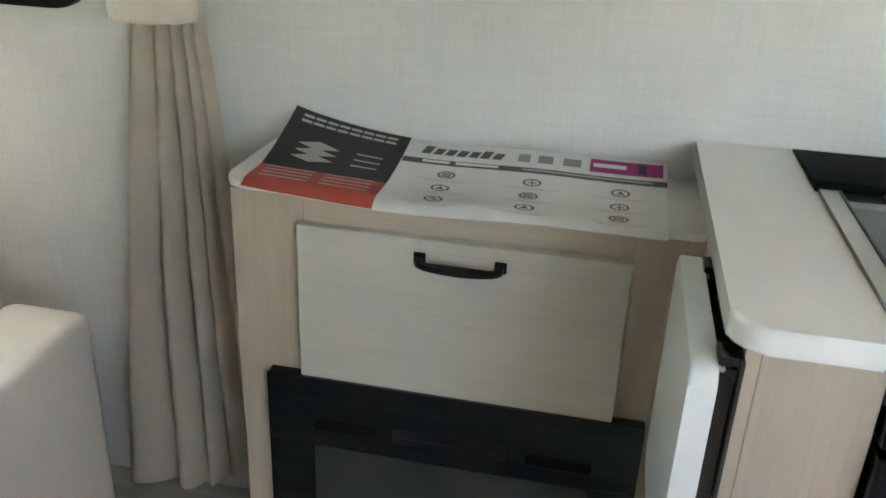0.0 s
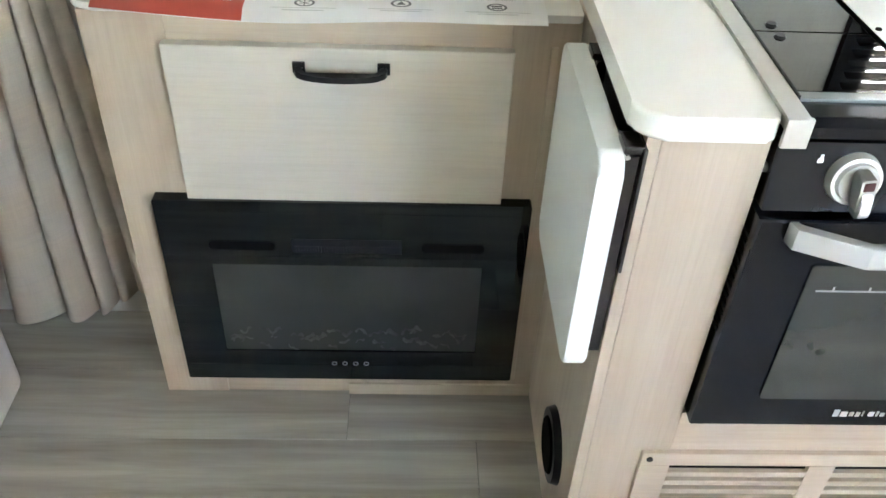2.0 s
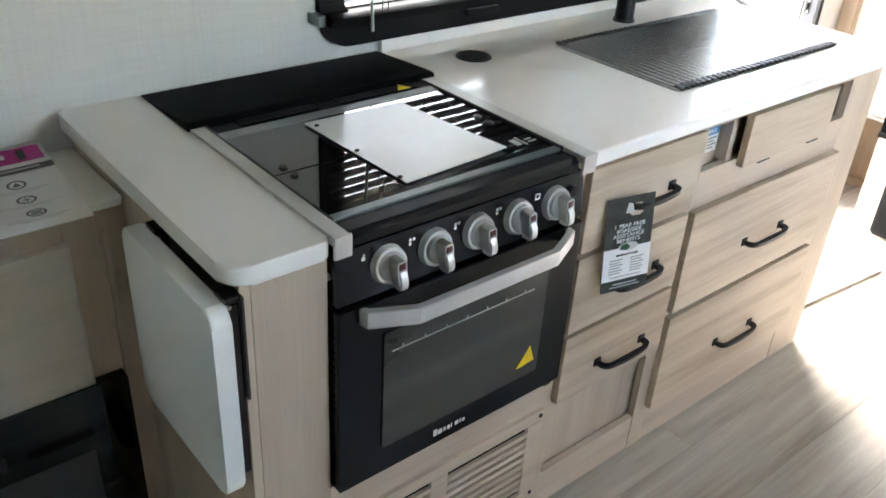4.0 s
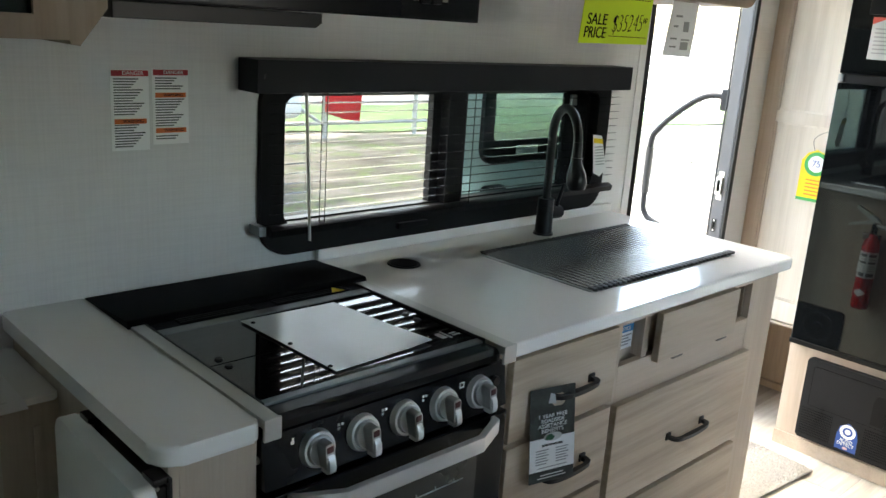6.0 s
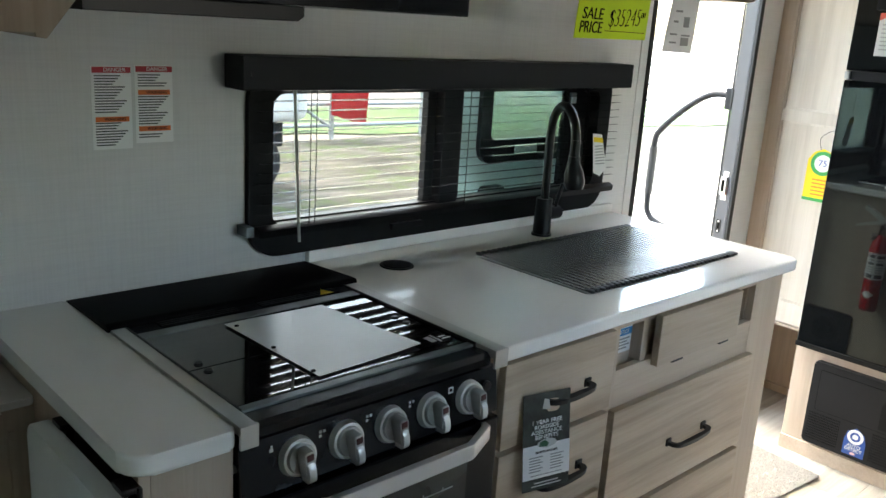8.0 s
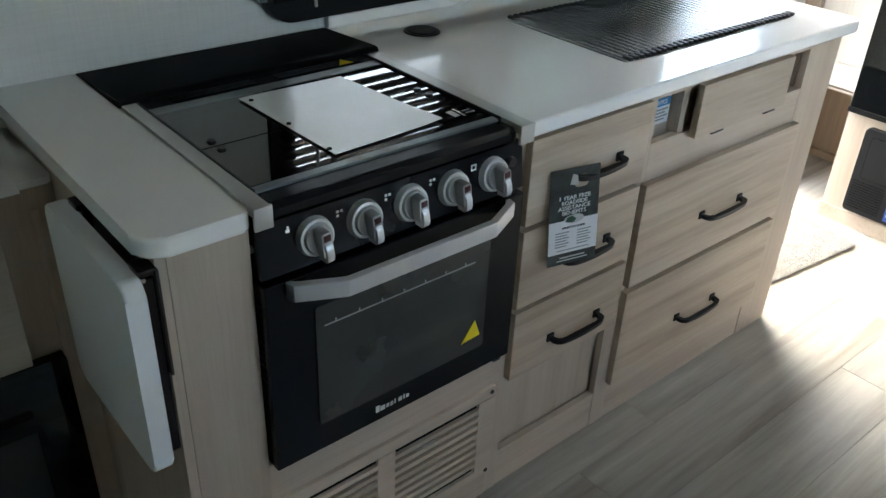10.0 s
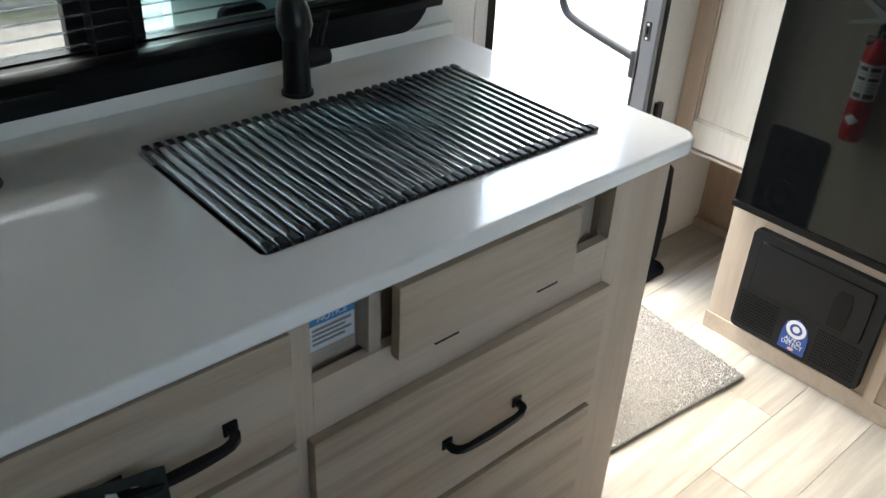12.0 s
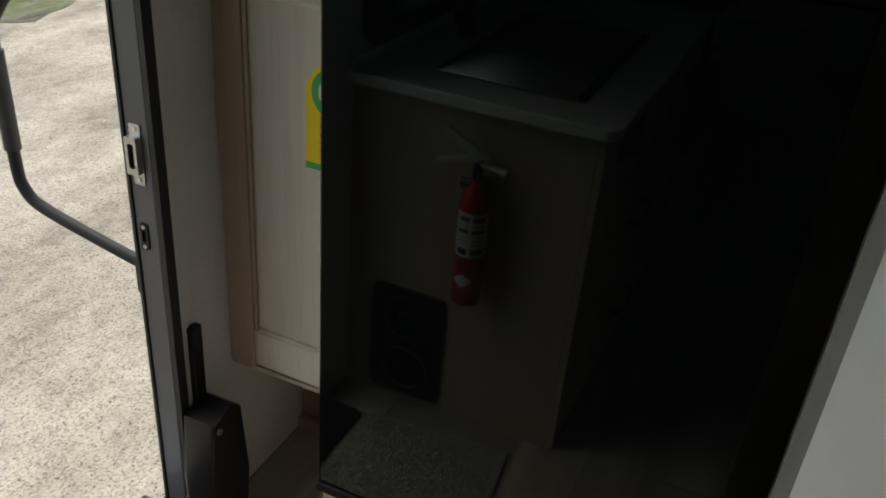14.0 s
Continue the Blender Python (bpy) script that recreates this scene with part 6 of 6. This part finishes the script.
for i in range(150):
    x = 4 + i * 0.14
    for sgn in (1, -1):
        a, b = (x, 16.6, GZ), (x + sgn * 1.8, 16.6, GZ + 1.8)
        cyl(a, b, 0.004, seg=3, bm=bm, caps=False)
tagged(solid("chain_link_mesh", bm, M_GALV, "chain-link mesh fence behind the grass", "fence", kind="stuff"))
tr = thing("travel_trailer", (4.2, 10.0, GZ), "white travel trailer parked by the fence", "trailer")
part("body", box(2.2, 6.2, 9.0, 11.2, GZ + 0.84, GZ + 3.3, 0.2, 4), M_TRAILER, tr)
part("chassis", box(2.4, 6.0, 9.3, 10.9, GZ + 0.5, GZ + 0.84, 0.02), M_GREYBK, tr)
for x in (4.6, 5.45):
    part("wheel", cyl((x, 9.05, GZ + 0.36), (x, 9.3, GZ + 0.36), 0.36, seg=28), M_RUBBER, tr)
part("window", box(3.4, 4.6, 8.985, 9.005, GZ + 1.6, GZ + 2.3, 0.05), M_BLACKG, tr)
sg = thing("red_banner", (9.3, 12.45, GZ), "red banner tied to the pipe fence", "banner")
part("cloth", slab([(8.9, -0.20), (9.35, -0.33), (9.66, -0.36), (9.70, 0.25), (8.9, 0.30)], "y", 12.36, 12.375), M_RED, sg)
part("tie", cyl((8.95, 12.37, 0.28), (8.95, 12.52, 0.30), 0.008, seg=6), M_GALV, sg)

# ---------------------------------------------------------------- floor planks
fo = thing("floor", (1.0, 0.6, -0.02), "grey-brown wood-look vinyl plank floor", "floor", kind="structure")
part("subfloor", box(WW, WE, WS, WN + 0.05, -0.06, -0.004), M_INKK, fo, smooth=False)
r4 = random.Random(21)
PW, PL = 0.18, 1.22
cache = {}
row = 0
y = 1.486 - PW * 12
while y < WN:
    x = WW - r4.random() * PL
    if abs(y - 1.486) < 0.01:
        x = 0.307 - PL * 2
    if abs(y - 1.306) < 0.01:
        x = 0.564 - PL * 2
    while x < WE:
        x0, x1, y0, y1 = max(x, WW), min(x + PL, WE), max(y, WS), min(y + PW, WN)
        if x1 - x0 > 0.02 and y1 - y0 > 0.02:
            key = (round(x1 - x0, 4), round(y1 - y0, 4))
            if key not in cache:
                g = 0.0004
                b = box(-key[0] / 2 + g, key[0] / 2 - g, -key[1] / 2 + g, key[1] / 2 - g, -0.004, 0.0, 0.0007, 1)
                cache[key] = mesh_of("plank", b, M_FLOOR, Vector((0, 0, 0)), False)
            ob = new("plank", cache[key])
            ob.parent = fo
            ob.location = Vector(((x0 + x1) / 2, (y0 + y1) / 2, 0.0)) - fo.location
        x += PL
    y += PW
